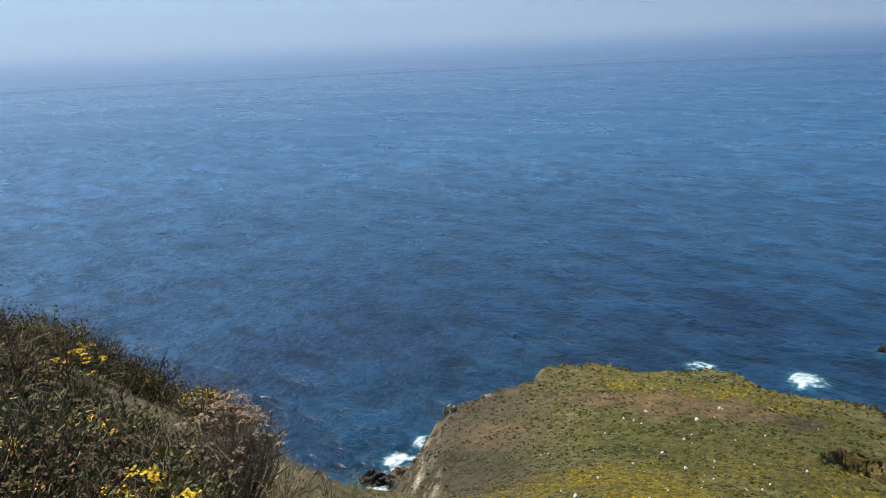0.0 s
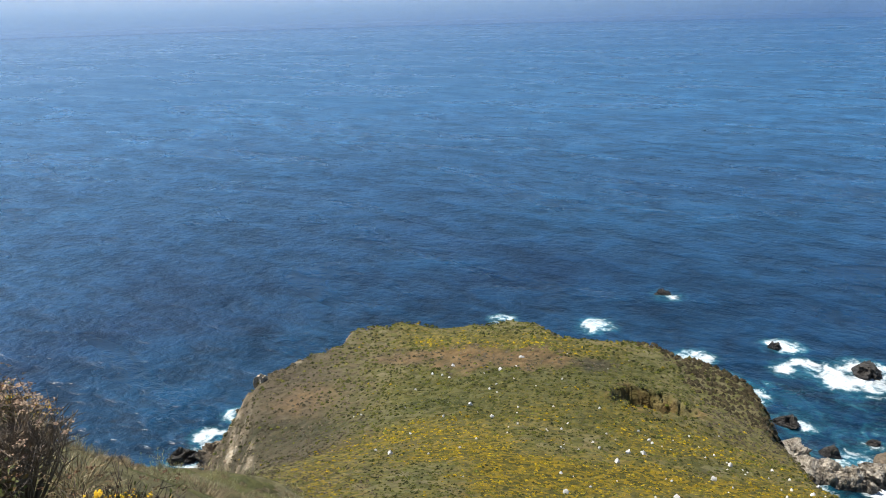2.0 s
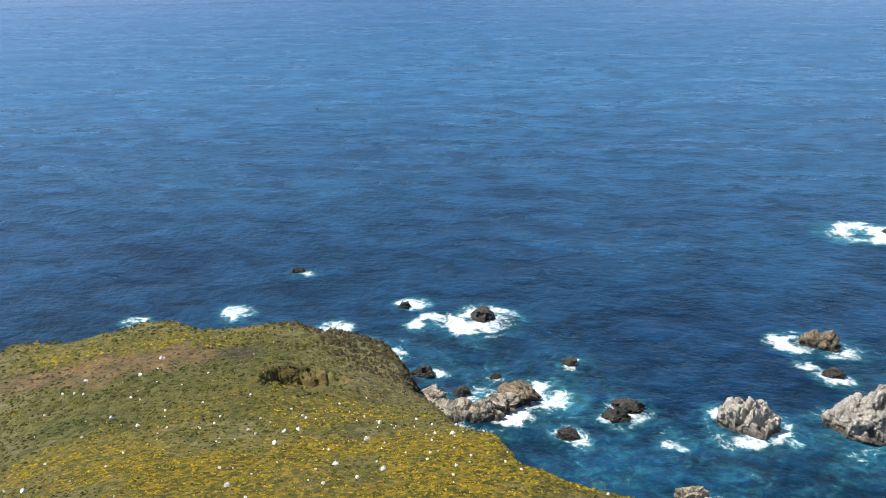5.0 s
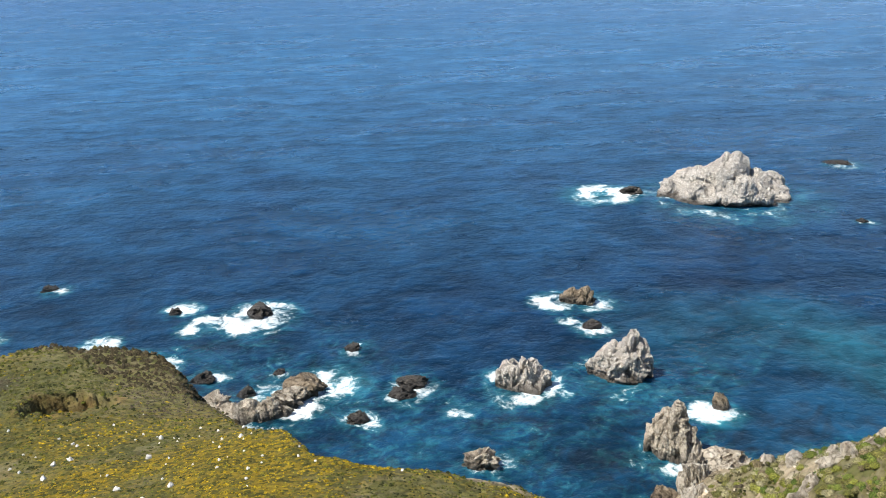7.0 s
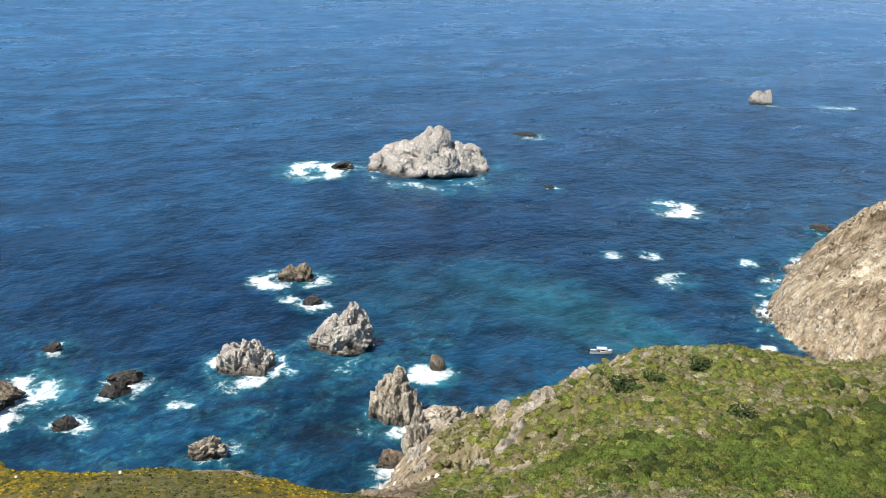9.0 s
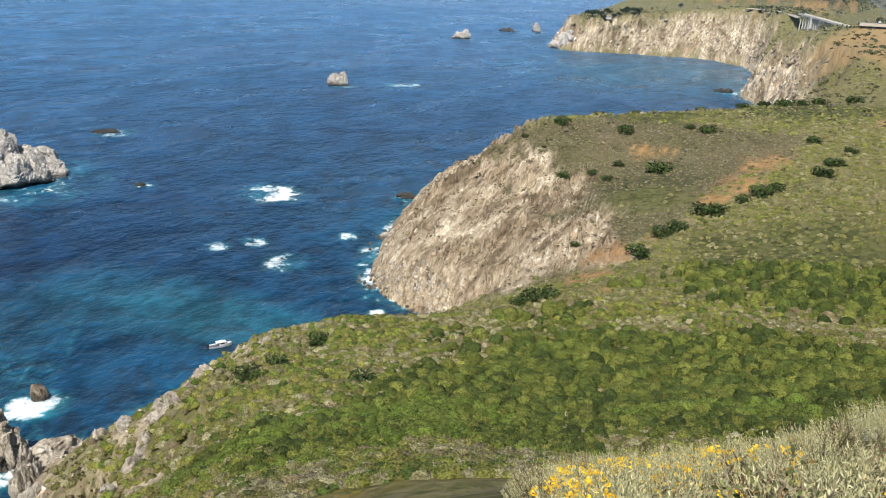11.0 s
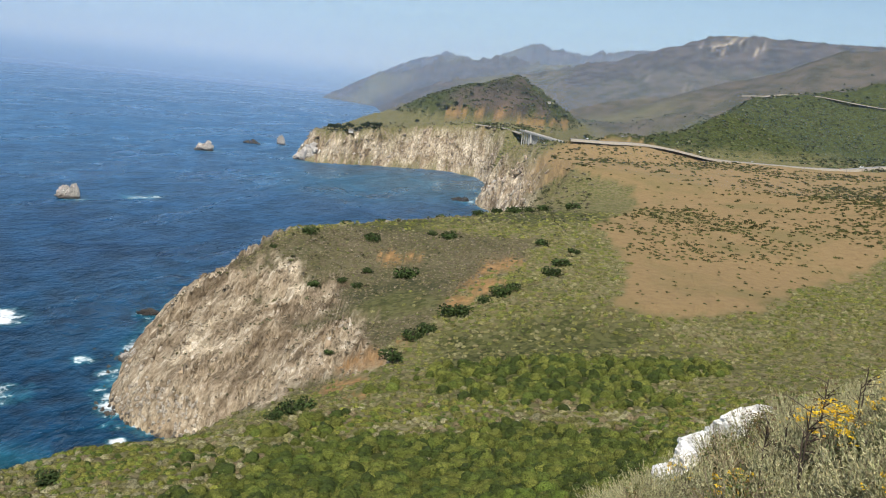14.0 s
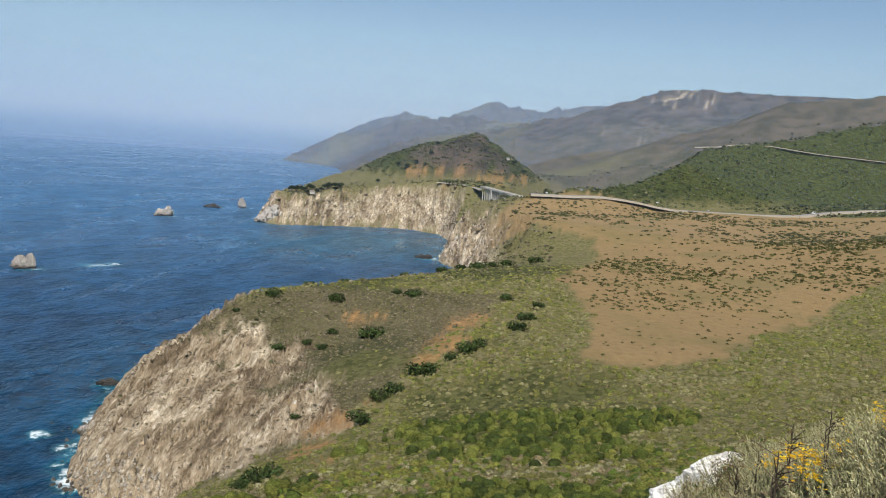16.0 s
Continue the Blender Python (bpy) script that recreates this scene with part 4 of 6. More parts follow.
# ---- rocks ----
def rock_mesh(name, wide, deep, tall, seed, detail, mat, sunk=2.5, chunk=0.35):
    """A craggy block: a ball squeezed to size, cut by slanting joints, broken at several scales."""
    bm = bmesh.new()
    bmesh.ops.create_icosphere(bm, subdivisions=detail, radius=1.0)
    rnd = random.Random(seed)
    off = Vector((rnd.uniform(-50, 50), rnd.uniform(-50, 50), rnd.uniform(-50, 50)))
    joints = []
    for _ in range(9):
        n = Vector((rnd.gauss(0, 1), rnd.gauss(0, 1), rnd.gauss(0.25, 0.8))).normalized()
        joints.append((n, rnd.uniform(0.62, 0.9)))
    for v in bm.verts:
        c = v.co.normalized()
        crack = 1 - abs(noise.noise(c * 3.1 + off)) * 2.2
        r = 1.0 + chunk * 1.5 * noise.fractal(c * 1.7 + off, 0.8, 2.1, 5) - 0.20 * max(crack, 0) ** 2 + 0.10 * noise.fractal(c * 8 + off, 0.6, 2.2, 3)
        p = c * r
        for n, lim in joints:
            k = p.dot(n)
            if k > lim:
                p -= n * (k - lim) * 0.85
        p += Vector((1, 0.4, 0.6)) * 0.05 * noise.fractal(p * 9 + off, 0.6, 2.0, 3)
        z = p.z
        up = max(z, -0.45)
        v.co = (p.x * wide / 2 * 1.05, p.y * deep / 2, (up + 0.10) * tall * 1.05 if up > -0.1 else up * sunk)
    high = max(v.co.z for v in bm.verts)
    for v in bm.verts:
        if v.co.z > 0:
            v.co.z *= tall / high
    me = bpy.data.meshes.new(name)
    bm.to_mesh(me)
    bm.free()
    me.materials.append(mat)
    return me


def crag_mesh(name, wide, deep, tall, seed, mat):
    """A large stack built up of many broken blocks under one uneven outline."""
    rnd = random.Random(seed * 7 + 1)
    bm = bmesh.new()
    humps = [(rnd.uniform(-0.25, 0.0), rnd.uniform(0.7, 0.95)), (rnd.uniform(0.05, 0.25), 1.0)]

    def add(me, m):
        tmp = bmesh.new()
        tmp.from_mesh(me)
        bmesh.ops.transform(tmp, matrix=m, verts=tmp.verts)
        bpy.data.meshes.remove(me)
        out = bpy.data.meshes.new("lump")
        tmp.to_mesh(out)
        tmp.free()
        bm.from_mesh(out)
        bpy.data.meshes.remove(out)

    add(rock_mesh("lump", wide, deep, tall * 0.62, seed, 5, mat, 3.0, 0.4), Matrix())
    for k in range(46):
        u, v = rnd.uniform(-0.45, 0.45), rnd.uniform(-0.42, 0.42)
        if u * u / 0.2 + v * v / 0.17 > 1:
            continue
        env = max(h * max(0.0, 1 - abs(u - c) / 0.52) for c, h in humps) * (1 - 1.7 * abs(v) ** 1.5)
        size = rnd.uniform(0.10, 0.22) * wide
        lift = max(env, 0.05) * tall
        up = min(size * rnd.uniform(0.45, 0.8), lift)
        add(rock_mesh("lump", size, size * rnd.uniform(0.7, 1.1), up, seed * 50 + k, 3, mat, max(lift - up, 1.0) * 2.2, 0.34),
            Matrix.Translation((u * wide, v * deep, lift - up)) @ Matrix.Rotation(rnd.uniform(0, 6.28), 4, "Z") @ Matrix.Rotation(rnd.uniform(-0.3, 0.3), 4, "X"))
    high = max(v.co.z for v in bm.verts)
    for v in bm.verts:
        if v.co.z > 0:
            v.co.z *= tall / high
    me = bpy.data.meshes.new(name)
    bm.to_mesh(me)
    bm.free()
    # weld the blocks into one body
    ob = new("lump", me)
    weld = ob.modifiers.new("weld", "REMESH")
    weld.mode, weld.voxel_size = "VOXEL", max(wide * 0.0135, 0.16)
    body = bpy.data.meshes.new_from_object(ob.evaluated_get(bpy.context.evaluated_depsgraph_get()))
    bpy.data.objects.remove(ob)
    bpy.data.meshes.remove(me)
    body.name = name
    # break the body along joints into stepped, angular blocks
    n = len(body.vertices)
    co, nor = np.empty(n * 3, np.float32), np.empty(n * 3, np.float32)
    body.vertices.foreach_get("co", co)
    body.vertices.foreach_get("normal", nor)
    co, nor = co.reshape(-1, 3), nor.reshape(-1, 3)
    shift = np.zeros(n, np.float32)
    lean = Matrix.Rotation(0.5, 3, "X") @ Matrix.Rotation(0.4, 3, "Y")
    for size, much in ((wide * 0.16, 0.045), (wide * 0.07, 0.024), (wide * 0.03, 0.010)):
        for i in range(n):
            v = lean @ Vector(co[i]) / size
            v.z *= 0.55
            near = noise.voronoi(v + Vector((seed, 0, 0)))[1][0]
            shift[i] += wide * much * noise.noise(near * 7.3)
    co = co + nor * shift[:, None] * np.clip(co[:, 2:] / (0.12 * tall), 0.2, 1)
    body.vertices.foreach_set("co", np.ascontiguousarray(co).ravel())
    body.update()
    body.materials.clear()
    body.materials.append(mat)
    return body


ROCK_WORDS = {"white": "large sea rock whitened by birds, dark wet foot", "dark": "low dark wet rock awash in white surf", "tan": "brown craggy rock standing in the surf",
              "grey": "jagged grey sea stack with pale top", "pale": "pale weathered rock block at the foot of the cliff"}
for az0, d0, wide, tall, kind, seed in ROCKS:
    x, y = pol(az0, d0)
    me = crag_mesh("sea_rock", wide * 1.02, wide * 0.62, tall, seed, STONE[kind]) if kind in ("white", "grey") or wide > 16 else rock_mesh("sea_rock", wide * 1.08, wide * (0.62 if wide > 30 else 0.8), tall, seed, 5 if wide > 16 or d0 < 300 and wide > 9 else 4, STONE[kind])
    ob = tagged(new("sea_rock", me), ROCK_WORDS[kind], "rock", "rocks in the sea")
    ob.location, ob.rotation_euler = (x, y, -0.2), (0, 0, -radians(az0) + (seed * 0.9 % 0.5) - 0.25)

# rubble at the foot of the big cliff
rnd = random.Random(11)
rubble = [rock_mesh("shore_boulder", 1, 1, 1, 300 + k, 2, STONE["pale"], 0.4, 0.3) for k in range(4)]
for k in range(190):
    s = rnd.random()
    bx, by = (310 + (361 - 310) * s * 1.0, -82 + (25 * s)) if s < 0.9 else (361 + 60 * rnd.random(), -66 - 12 * rnd.random())
    bx, by = bx + rnd.gauss(0, 4), by + rnd.gauss(0, 4) + 1
    ob = tagged(new("shore_boulder", rubble[k % 4]), "pale boulder on the stony shore under the cliff", "boulder", "boulders on the shore")
    q = rnd.uniform(0.8, 2.6)
    ob.location, ob.scale, ob.rotation_euler = (bx, by, max(height_at(bx, by), 0) - 0.15 * q), (q, q * 0.8, q * 0.7), (0, 0, rnd.uniform(0, 6))

# white stones strewn over the near headland
pebble = [rock_mesh("white_stone", 1, 0.9, 0.6, 500 + k, 2, STONE["chalk"], 0.3, 0.3) for k in range(4)]
for k in range(130):
    if k < 85:
        az0, d0 = rnd.gauss(32, 9), rnd.gauss(150, 22)
    else:
        az0, d0 = rnd.uniform(6, 28), rnd.uniform(150, 250)
    x, y = pol(az0, d0)
    z = height_at(x, y)
    if z < 30 or d0 < 112:
        continue
    ob = tagged(new("white_stone", pebble[k % 4]), "white weathered stone lying in the low golden mat", "stone", "white stones on the headland")
    q = rnd.uniform(0.35, 0.95) if k % 9 else 1.4
    ob.location, ob.scale, ob.rotation_euler = (x, y, z + 0.05 * q), (q, q, q), (0, 0, rnd.uniform(0, 6))

# pale rock standing out along the headland's rim
for k, (az0, d0, wide, tall) in enumerate([(8.9, 297, 6, 4.5), (8.0, 296, 4, 2.5), (6.2, 291, 5, 2.5), (4.6, 286, 6, 4), (3.9, 282, 5, 3.5), (3.0, 279, 5, 4), (2.0, 272, 5, 3.5), (1.0, 266, 5, 4), (0.3, 258, 5, 4.5), (-0.4, 250, 5, 5), (-1.2, 262, 6, 6), (-1.9, 275, 7, 8),
                                                (87.2, 216, 5, 7), (86.3, 209, 5, 7), (85.6, 203, 4, 6), (84.9, 190, 4, 5), (84.2, 190, 5, 4.5), (82.9, 183, 5, 4), (82.4, 179, 4, 5), (81.8, 177, 5, 5.5), (79.8, 166, 5, 5), (80.5, 172, 4, 4)]):
    x, y = pol(az0, d0)
    ob = tagged(new("rim_rock", rock_mesh("rim_rock", wide * (1 if k < 12 else 1.5), wide * 0.9, tall, 640 + k, 4, STONE["pale"], 4.0)), "pale rock outcrop on the rim of the sea cliff", "rock", "rocks along the cliff rims")
    ob.location, ob.rotation_euler = (x, y, height_at(x, y) - tall * 0.42), (0, 0, k * 1.1)


# the bleached neck that ties the outer rocks to the spur
for k, (az0, d0, wide, deep, tall, base) in enumerate([(74.6, 222, 9, 12, 13, -1), (74.9, 211, 9, 14, 15, -1), (75.1, 200, 11, 15, 17, -1), (75.0, 188, 12, 16, 20, -1), (76.6, 214, 10, 12, 11, -1), (78.3, 216, 9, 10, 10, -1),
                                                     (79.6, 205, 5, 9, 4, 18), (81.6, 197, 5, 10, 4, 24), (82.6, 203, 4, 6, 4, 26), (83.8, 196, 5, 10, 4.5, 30), (85.4, 206, 5, 7, 4, 30)]):
    x, y = pol(az0, d0)
    ob = tagged(new("spur_rock", rock_mesh("spur_rock", wide, deep, tall, 680 + k, 5, STONE["lime"], 3.0, 0.3)), "bleached pale rock rib on the rocky spur", "rock", "pale ribs of the spur")
    ob.location, ob.rotation_euler = (x, y, base if base < 0 else height_at(x, y) - tall * 0.4), (0, 0, -radians(az0) + 0.25 * (k % 3 - 1))


# ---- plant cover, as loose tufts of leaves ----
def tufts(name, label, category, x, y, z, rad, high, tint, leaves, size, mat, seed, flat=0.0):
    """Low domes of leaf blades: one quad a tuft of leaves, all in one mesh, each plant with its own colour."""
    rng = np.random.default_rng(seed)
    n = len(x)
    u = rng.normal(size=(n, leaves, 3))
    u /= np.linalg.norm(u, axis=2, keepdims=True)
    u[..., 2] = np.abs(u[..., 2]) * (1 - flat) + 0.05
    lump = 0.72 + 0.38 * rng.random((n, leaves, 1))
    c = u * lump * np.stack([rad, rad, high], 1)[:, None, :] + np.stack([x, y, z], 1)[:, None, :]
    nrm = u + rng.normal(size=u.shape) * 0.55
    nrm /= np.linalg.norm(nrm, axis=2, keepdims=True)
    t1 = np.cross(nrm, rng.normal(size=u.shape))
    t1 /= np.linalg.norm(t1, axis=2, keepdims=True)
    t2 = np.cross(nrm, t1)
    s = (size * rad)[:, None, None] * (0.6 + 0.8 * rng.random((n, leaves, 1)))
    a, b = t1 * s, t2 * s * 0.62
    co = np.stack([c - a - b * 0.6, c + a * 0.3 - b, c + a + b * 0.5, c - a * 0.2 + b], 2).reshape(-1, 3)
    me = mesh_from(name, co, np.arange(len(co)).reshape(-1, 4), smooth=False)
    at = me.color_attributes.new("tint", "FLOAT_COLOR", "POINT")
    col = np.ones((len(co), 4), np.float32)
    col[:, :3] = np.repeat(tint, leaves * 4, axis=0)
    at.data.foreach_set("color", col.ravel())
    me.materials.append(mat)
    return tagged(new(name, me), label, category, kind="stuff")


def domes(name, label, category, x, y, z, rad, high, tint, leaves, size, seed, seg=8):
    """Low rounded bushes, each a lumpy dome with loose sprigs round it, all in one mesh."""
    rng = np.random.default_rng(seed)
    n = len(x)
    rings = np.radians([100, 68, 40] if seg > 6 else [98, 52] if seg > 5 else [92])
    k = len(rings)
    ang = np.linspace(0, 2 * np.pi, seg, endpoint=False)[None, None] + rng.random((n, 1, 1)) * 6.3 + np.arange(k)[None, :, None] * 0.4
    lump = 0.78 + 0.44 * rng.random((n, k, seg))
    ro = np.sin(rings)[None, :, None] * lump
    pts = np.stack([ro * np.cos(ang), ro * np.sin(ang), np.cos(rings)[None, :, None] * (0.5 + 0.5 * lump)], -1).reshape(n, k * seg, 3)
    tip = np.stack([rng.normal(size=n) * 0.12, rng.normal(size=n) * 0.12, 0.85 + 0.25 * rng.random(n)], -1)[:, None]
    body = np.concatenate([pts, tip], 1)
    body = body * np.stack([rad, rad, high], 1)[:, None] + np.stack([x, y, z], 1)[:, None]
    per = k * seg + 1
    one = []
    for j in range(seg):
        q = (j + 1) % seg
        for i in range(k - 1):
            a, b, c, e = i * seg + j, i * seg + q, (i + 1) * seg + q, (i + 1) * seg + j
            one += [(a, b, c), (a, c, e)]
        one.append(((k - 1) * seg + j, (k - 1) * seg + q, per - 1))
    faces = (np.array(one)[None] + (np.arange(n) * per)[:, None, None]).reshape(-1, 3)
    u = rng.normal(size=(n, leaves, 3))
    u /= np.linalg.norm(u, axis=2, keepdims=True)
    u[..., 2] = np.abs(u[..., 2])
    c = u * (0.95 + 0.2 * rng.random((n, leaves, 1))) * np.stack([rad, rad, high], 1)[:, None] + np.stack([x, y, z], 1)[:, None]
    s = size * (0.6 + 0.8 * rng.random((n, leaves, 1)))
    side = np.cross(u, rng.normal(size=u.shape))
    side /= np.linalg.norm(side, axis=2, keepdims=True)
    tri = np.stack([c - side * s * 0.5 - u * s, c + side * s * 0.5 - u * s * 0.6, c + u * s + side * s * 0.2], 2).reshape(-1, 3)
    co = np.concatenate([body.reshape(-1, 3), tri])
    me = mesh_from(name, co, np.concatenate([faces, np.arange(n * per, len(co)).reshape(-1, 3)]))
    at = me.color_attributes.new("tint", "FLOAT_COLOR", "POINT")
    col = np.ones((len(co), 4), np.float32)
    col[:, :3] = np.concatenate([np.repeat(tint, per, axis=0), np.repeat(tint, leaves * 3, axis=0)])
    at.data.foreach_set("color", col.ravel())
    me.materials.append(FOLIAGE)
    return tagged(new(name, me), label, category, kind="stuff")


def spots(n, a0, a1, d0, d1, seed, even=0.5):
    """Places over a sector of the plan, with what covers them."""
    rng = np.random.default_rng(seed)
    az = np.radians(rng.uniform(a0, a1, n))
    d = (d0 ** (2 * even) + (d1 ** (2 * even) - d0 ** (2 * even)) * rng.random(n)) ** (1 / (2 * even))
    x, y = np.sin(az) * d, np.cos(az) * d
    z, cl, sd = land(x, y)
    return x, y, z, d, np.degrees(az), zones(x, y, z, cl, sd), sd, rng


def pick(rng, n, colours):
    c = np.array(colours)
    return c[rng.integers(0, len(c), n)] * (0.85 + 0.3 * rng.random((n, 1)))


# coastal scrub on the slopes past the cove, towards the field
x, y, z, d, az, zn, sd, rng = spots(52000, 76, 156, 70, 660, 1, 0.42)
patch = fbm(x / 16, y / 16, 3, 70) + rng.normal(size=len(x)) * 0.35
sage = pick(rng, len(x), [(0.25, 0.225, 0.108), (0.30, 0.27, 0.15), (0.21, 0.19, 0.075), (0.23, 0.18, 0.10), (0.27, 0.245, 0.14), (0.15, 0.145, 0.045)])
olive = pick(rng, len(x), [(0.21, 0.215, 0.042), (0.155, 0.185, 0.036), (0.20, 0.20, 0.046), (0.18, 0.165, 0.045), (0.09, 0.125, 0.025)])
tint = np.where((patch > 0.0)[:, None], olive, sage)
dry = dry_brow(x, y)
tint = np.where((rng.random(len(x)) < dry * 0.92)[:, None], pick(rng, len(x), [(0.17, 0.132, 0.09), (0.20, 0.16, 0.11), (0.13, 0.108, 0.065)]), tint)
keep = (sd > 3) & (z > 8) & (rng.random(len(x)) > zn[0] * 1.25) & (zn[1] < 0.35) & (rng.random(len(x)) > zn[4] * 1.3) & (rng.random(len(x)) > zn[2] * 0.8)
keep &= rng.random(len(x)) > 0.9 * blob(x, y, 118.3, 388, 24)
r = rng.uniform(0.6, 1.55, len(x)) * np.clip(d / 300, 1.0, 1.25) * np.where(dry > 0.5, 0.65, 1.0)
past = (d >= 250)[:, None]
tint = np.where(past, tint * 0.62 + np.array([0.19, 0.18, 0.062]) * 0.38, tint) * np.where(past, 0.92, 1.0)
r = np.where(past[:, 0], r * 0.85, r)
for near, seg, leaves, seed in ((d < 250, 8, 18, 5), (d >= 250, 6, 6, 51)):
    domes("coastal_scrub", "grey-green and olive coastal scrub covering the slopes", "scrub", *[v[keep & near] for v in (x, y, z - 0.1, r, r * 0.7, tint)], leaves, 0.26, seed, seg)
# low dry brush on the brow over the cliff
x, y, z, d, az, zn, sd, rng = spots(17000, 99, 130, 290, 560, 15, 0.5)
keep = (sd > 3) & (z > 9) & (rng.random(len(x)) > zn[0] * np.clip(1.02 - z / 140, 0.6, 0.95)) & (rng.random(len(x)) > zn[4]) & (dry_brow(x, y) > 0.4) & (rng.random(len(x)) > 0.8 * zn[2])
tint = pick(rng, len(x), [(0.17, 0.135, 0.092), (0.21, 0.17, 0.118), (0.13, 0.105, 0.066), (0.115, 0.105, 0.05)])
r = rng.uniform(0.35, 0.95, len(x))
domes("dry_brush", "low brown-grey dry brush over the cliff", "brush", *[v[keep] for v in (x, y, z - 0.05, r, r * 0.75, tint)], 2, 0.25, 16, 5)

# dense dark green brush in the hollow
x, y, z, d, az, zn, sd, rng = spots(12500, 84, 142, 75, 300, 2, 0.45)
keep = (zn[2] * 1.1 > rng.random(len(x))) & (sd > 5)
tint = pick(rng, len(x), [(0.085, 0.108, 0.022), (0.115, 0.132, 0.026), (0.055, 0.075, 0.017), (0.15, 0.16, 0.034)])
bright = (fbm(x / 18, y / 18, 3, 81) + 0.55 * (az < 107) * (d < 150) > 0.55)
tint = np.where(bright[:, None], pick(rng, len(x), [(0.125, 0.165, 0.028), (0.14, 0.17, 0.034), (0.105, 0.145, 0.025)]), tint)
r = rng.uniform(0.6, 2.1, len(x)) * np.clip(d / 150, 0.8, 1.2)
domes("green_brush", "dense dark green brush filling the hollow below", "brush", *[v[keep] for v in (x, y, z + 0.1, r, r * rng.uniform(0.8, 1.3, len(x)), tint)], 40, 0.24, 6)

# low mat of the near headland
x, y, z, d, az, zn, sd, rng = spots(64000, -16, 82, 85, 330, 3, 0.42)
keep = (sd > 2) & (rng.random(len(x)) > zn[0]) & (rng.random(len(x)) > zn[4] * 1.5) & (z > 9)
patch = zn[3] + rng.normal(size=len(x)) * 0.2 + fbm(x / 7, y / 7, 3, 83) * 0.5
tint = np.where((patch > 0.62)[:, None], pick(rng, len(x), [(0.29, 0.21, 0.014), (0.20, 0.165, 0.018), (0.34, 0.235, 0.012), (0.12, 0.11, 0.02)]),
                pick(rng, len(x), [(0.105, 0.108, 0.022), (0.14, 0.13, 0.03), (0.06, 0.068, 0.016), (0.17, 0.15, 0.05), (0.045, 0.05, 0.014), (0.12, 0.125, 0.02)]))
west = np.clip((9 - az) / 7, 0, 1) + np.clip((az - 31) / 2, 0, 1) * (d > 190) + np.maximum.reduce([blob(x, y, 15, 246, 13), blob(x, y, 20, 243, 12), blob(x, y, 10, 250, 9), blob(x, y, 24, 240, 8)])
tint = np.where((rng.random(len(x)) < west * 0.8)[:, None], pick(rng, len(x), [(0.15, 0.12, 0.08), (0.115, 0.095, 0.06), (0.10, 0.085, 0.045)]), tint)
r = rng.uniform(0.2, 0.62, len(x)) * np.clip(d / 190, 0.75, 1.3)
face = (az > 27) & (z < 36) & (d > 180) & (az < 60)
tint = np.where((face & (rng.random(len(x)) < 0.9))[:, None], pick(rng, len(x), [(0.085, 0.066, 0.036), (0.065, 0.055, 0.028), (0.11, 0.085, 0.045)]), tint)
r = np.where(face, r * 1.3, r)
tint = tint * np.where(zn[3] > 0.5, 1.12, 0.8)[:, None]
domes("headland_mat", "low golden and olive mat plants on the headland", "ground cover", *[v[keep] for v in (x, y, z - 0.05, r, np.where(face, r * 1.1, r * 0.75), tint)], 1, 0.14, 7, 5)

# tussocks in the dry field
x, y, z, d, az, zn, sd, rng = spots(15000, 128, 156, 330, 1250, 4, 0.4)
band = 0.34 + fbm(x / 70, y / 70, 4, 85) * 2.2 - 0.3 * np.clip((d - 700) / 400, 0, 1) - 0.6 * np.clip((410 - d) / 40, 0, 1)
keep = (zn[1] > 0.8) & (rng.random(len(x)) < np.clip(band + 0.05, 0.06, 0.95))
tint = pick(rng, len(x), [(0.085, 0.09, 0.025), (0.11, 0.095, 0.034), (0.055, 0.062, 0.018)])
r = rng.uniform(0.5, 1.25, len(x)) * np.clip(d / 420, 0.9, 2.2)
tufts("field_tussocks", "olive tussocks dotted over the dry tan field", "tussocks", *[v[keep] for v in (x, y, z, r, r * 0.45, tint)], 12, 0.5, LEAF, 8, 0.3)

# brush on the hills behind the road
x, y, z, d, az, zn, sd, rng = spots(20000, 116, 157, 1080, 2350, 9, 0.5)
keep = (zn[1] < 0.3) & (z > 80) & (d < 1960 + 300 * rng.random(len(x)) ** 3) & (rng.random(len(x)) > zn[4] * 1.5)
tint = pick(rng, len(x), [(0.05, 0.07, 0.022), (0.075, 0.092, 0.032), (0.11, 0.118, 0.05), (0.035, 0.048, 0.016), (0.13, 0.125, 0.065)])
r = rng.uniform(1.4, 4.2, len(x))
tufts("hill_brush", "green brush on the hillsides behind the road", "brush", *[v[keep] for v in (x, y, z, r, r * 0.5, tint)], 7, 0.5, LEAF, 10)

# sparse growth on the cliffs and the far cove's banks
x, y, z, d, az, zn, sd, rng = spots(5200, 100, 131, 320, 1500, 12, 0.45)
keep = (sd > 6) & (z > 12) & (zn[1] < 0.3) & (rng.random(len(x)) < np.where(d < 560, 0.35, 0.8)) & (rng.random(len(x)) > 0.75 * zn[0])
tint = pick(rng, len(x), [(0.10, 0.10, 0.05), (0.14, 0.125, 0.08), (0.08, 0.085, 0.035), (0.17, 0.15, 0.10)])
r = rng.uniform(0.6, 1.3, len(x)) * np.clip(d / 400, 0.8, 2.4)
tufts("cliff_scrub", "sparse grey scrub clinging to the cliffs", "scrub", *[v[keep] for v in (x, y, z, r, r * 0.6, tint)], 14, 0.45, LEAF, 13)


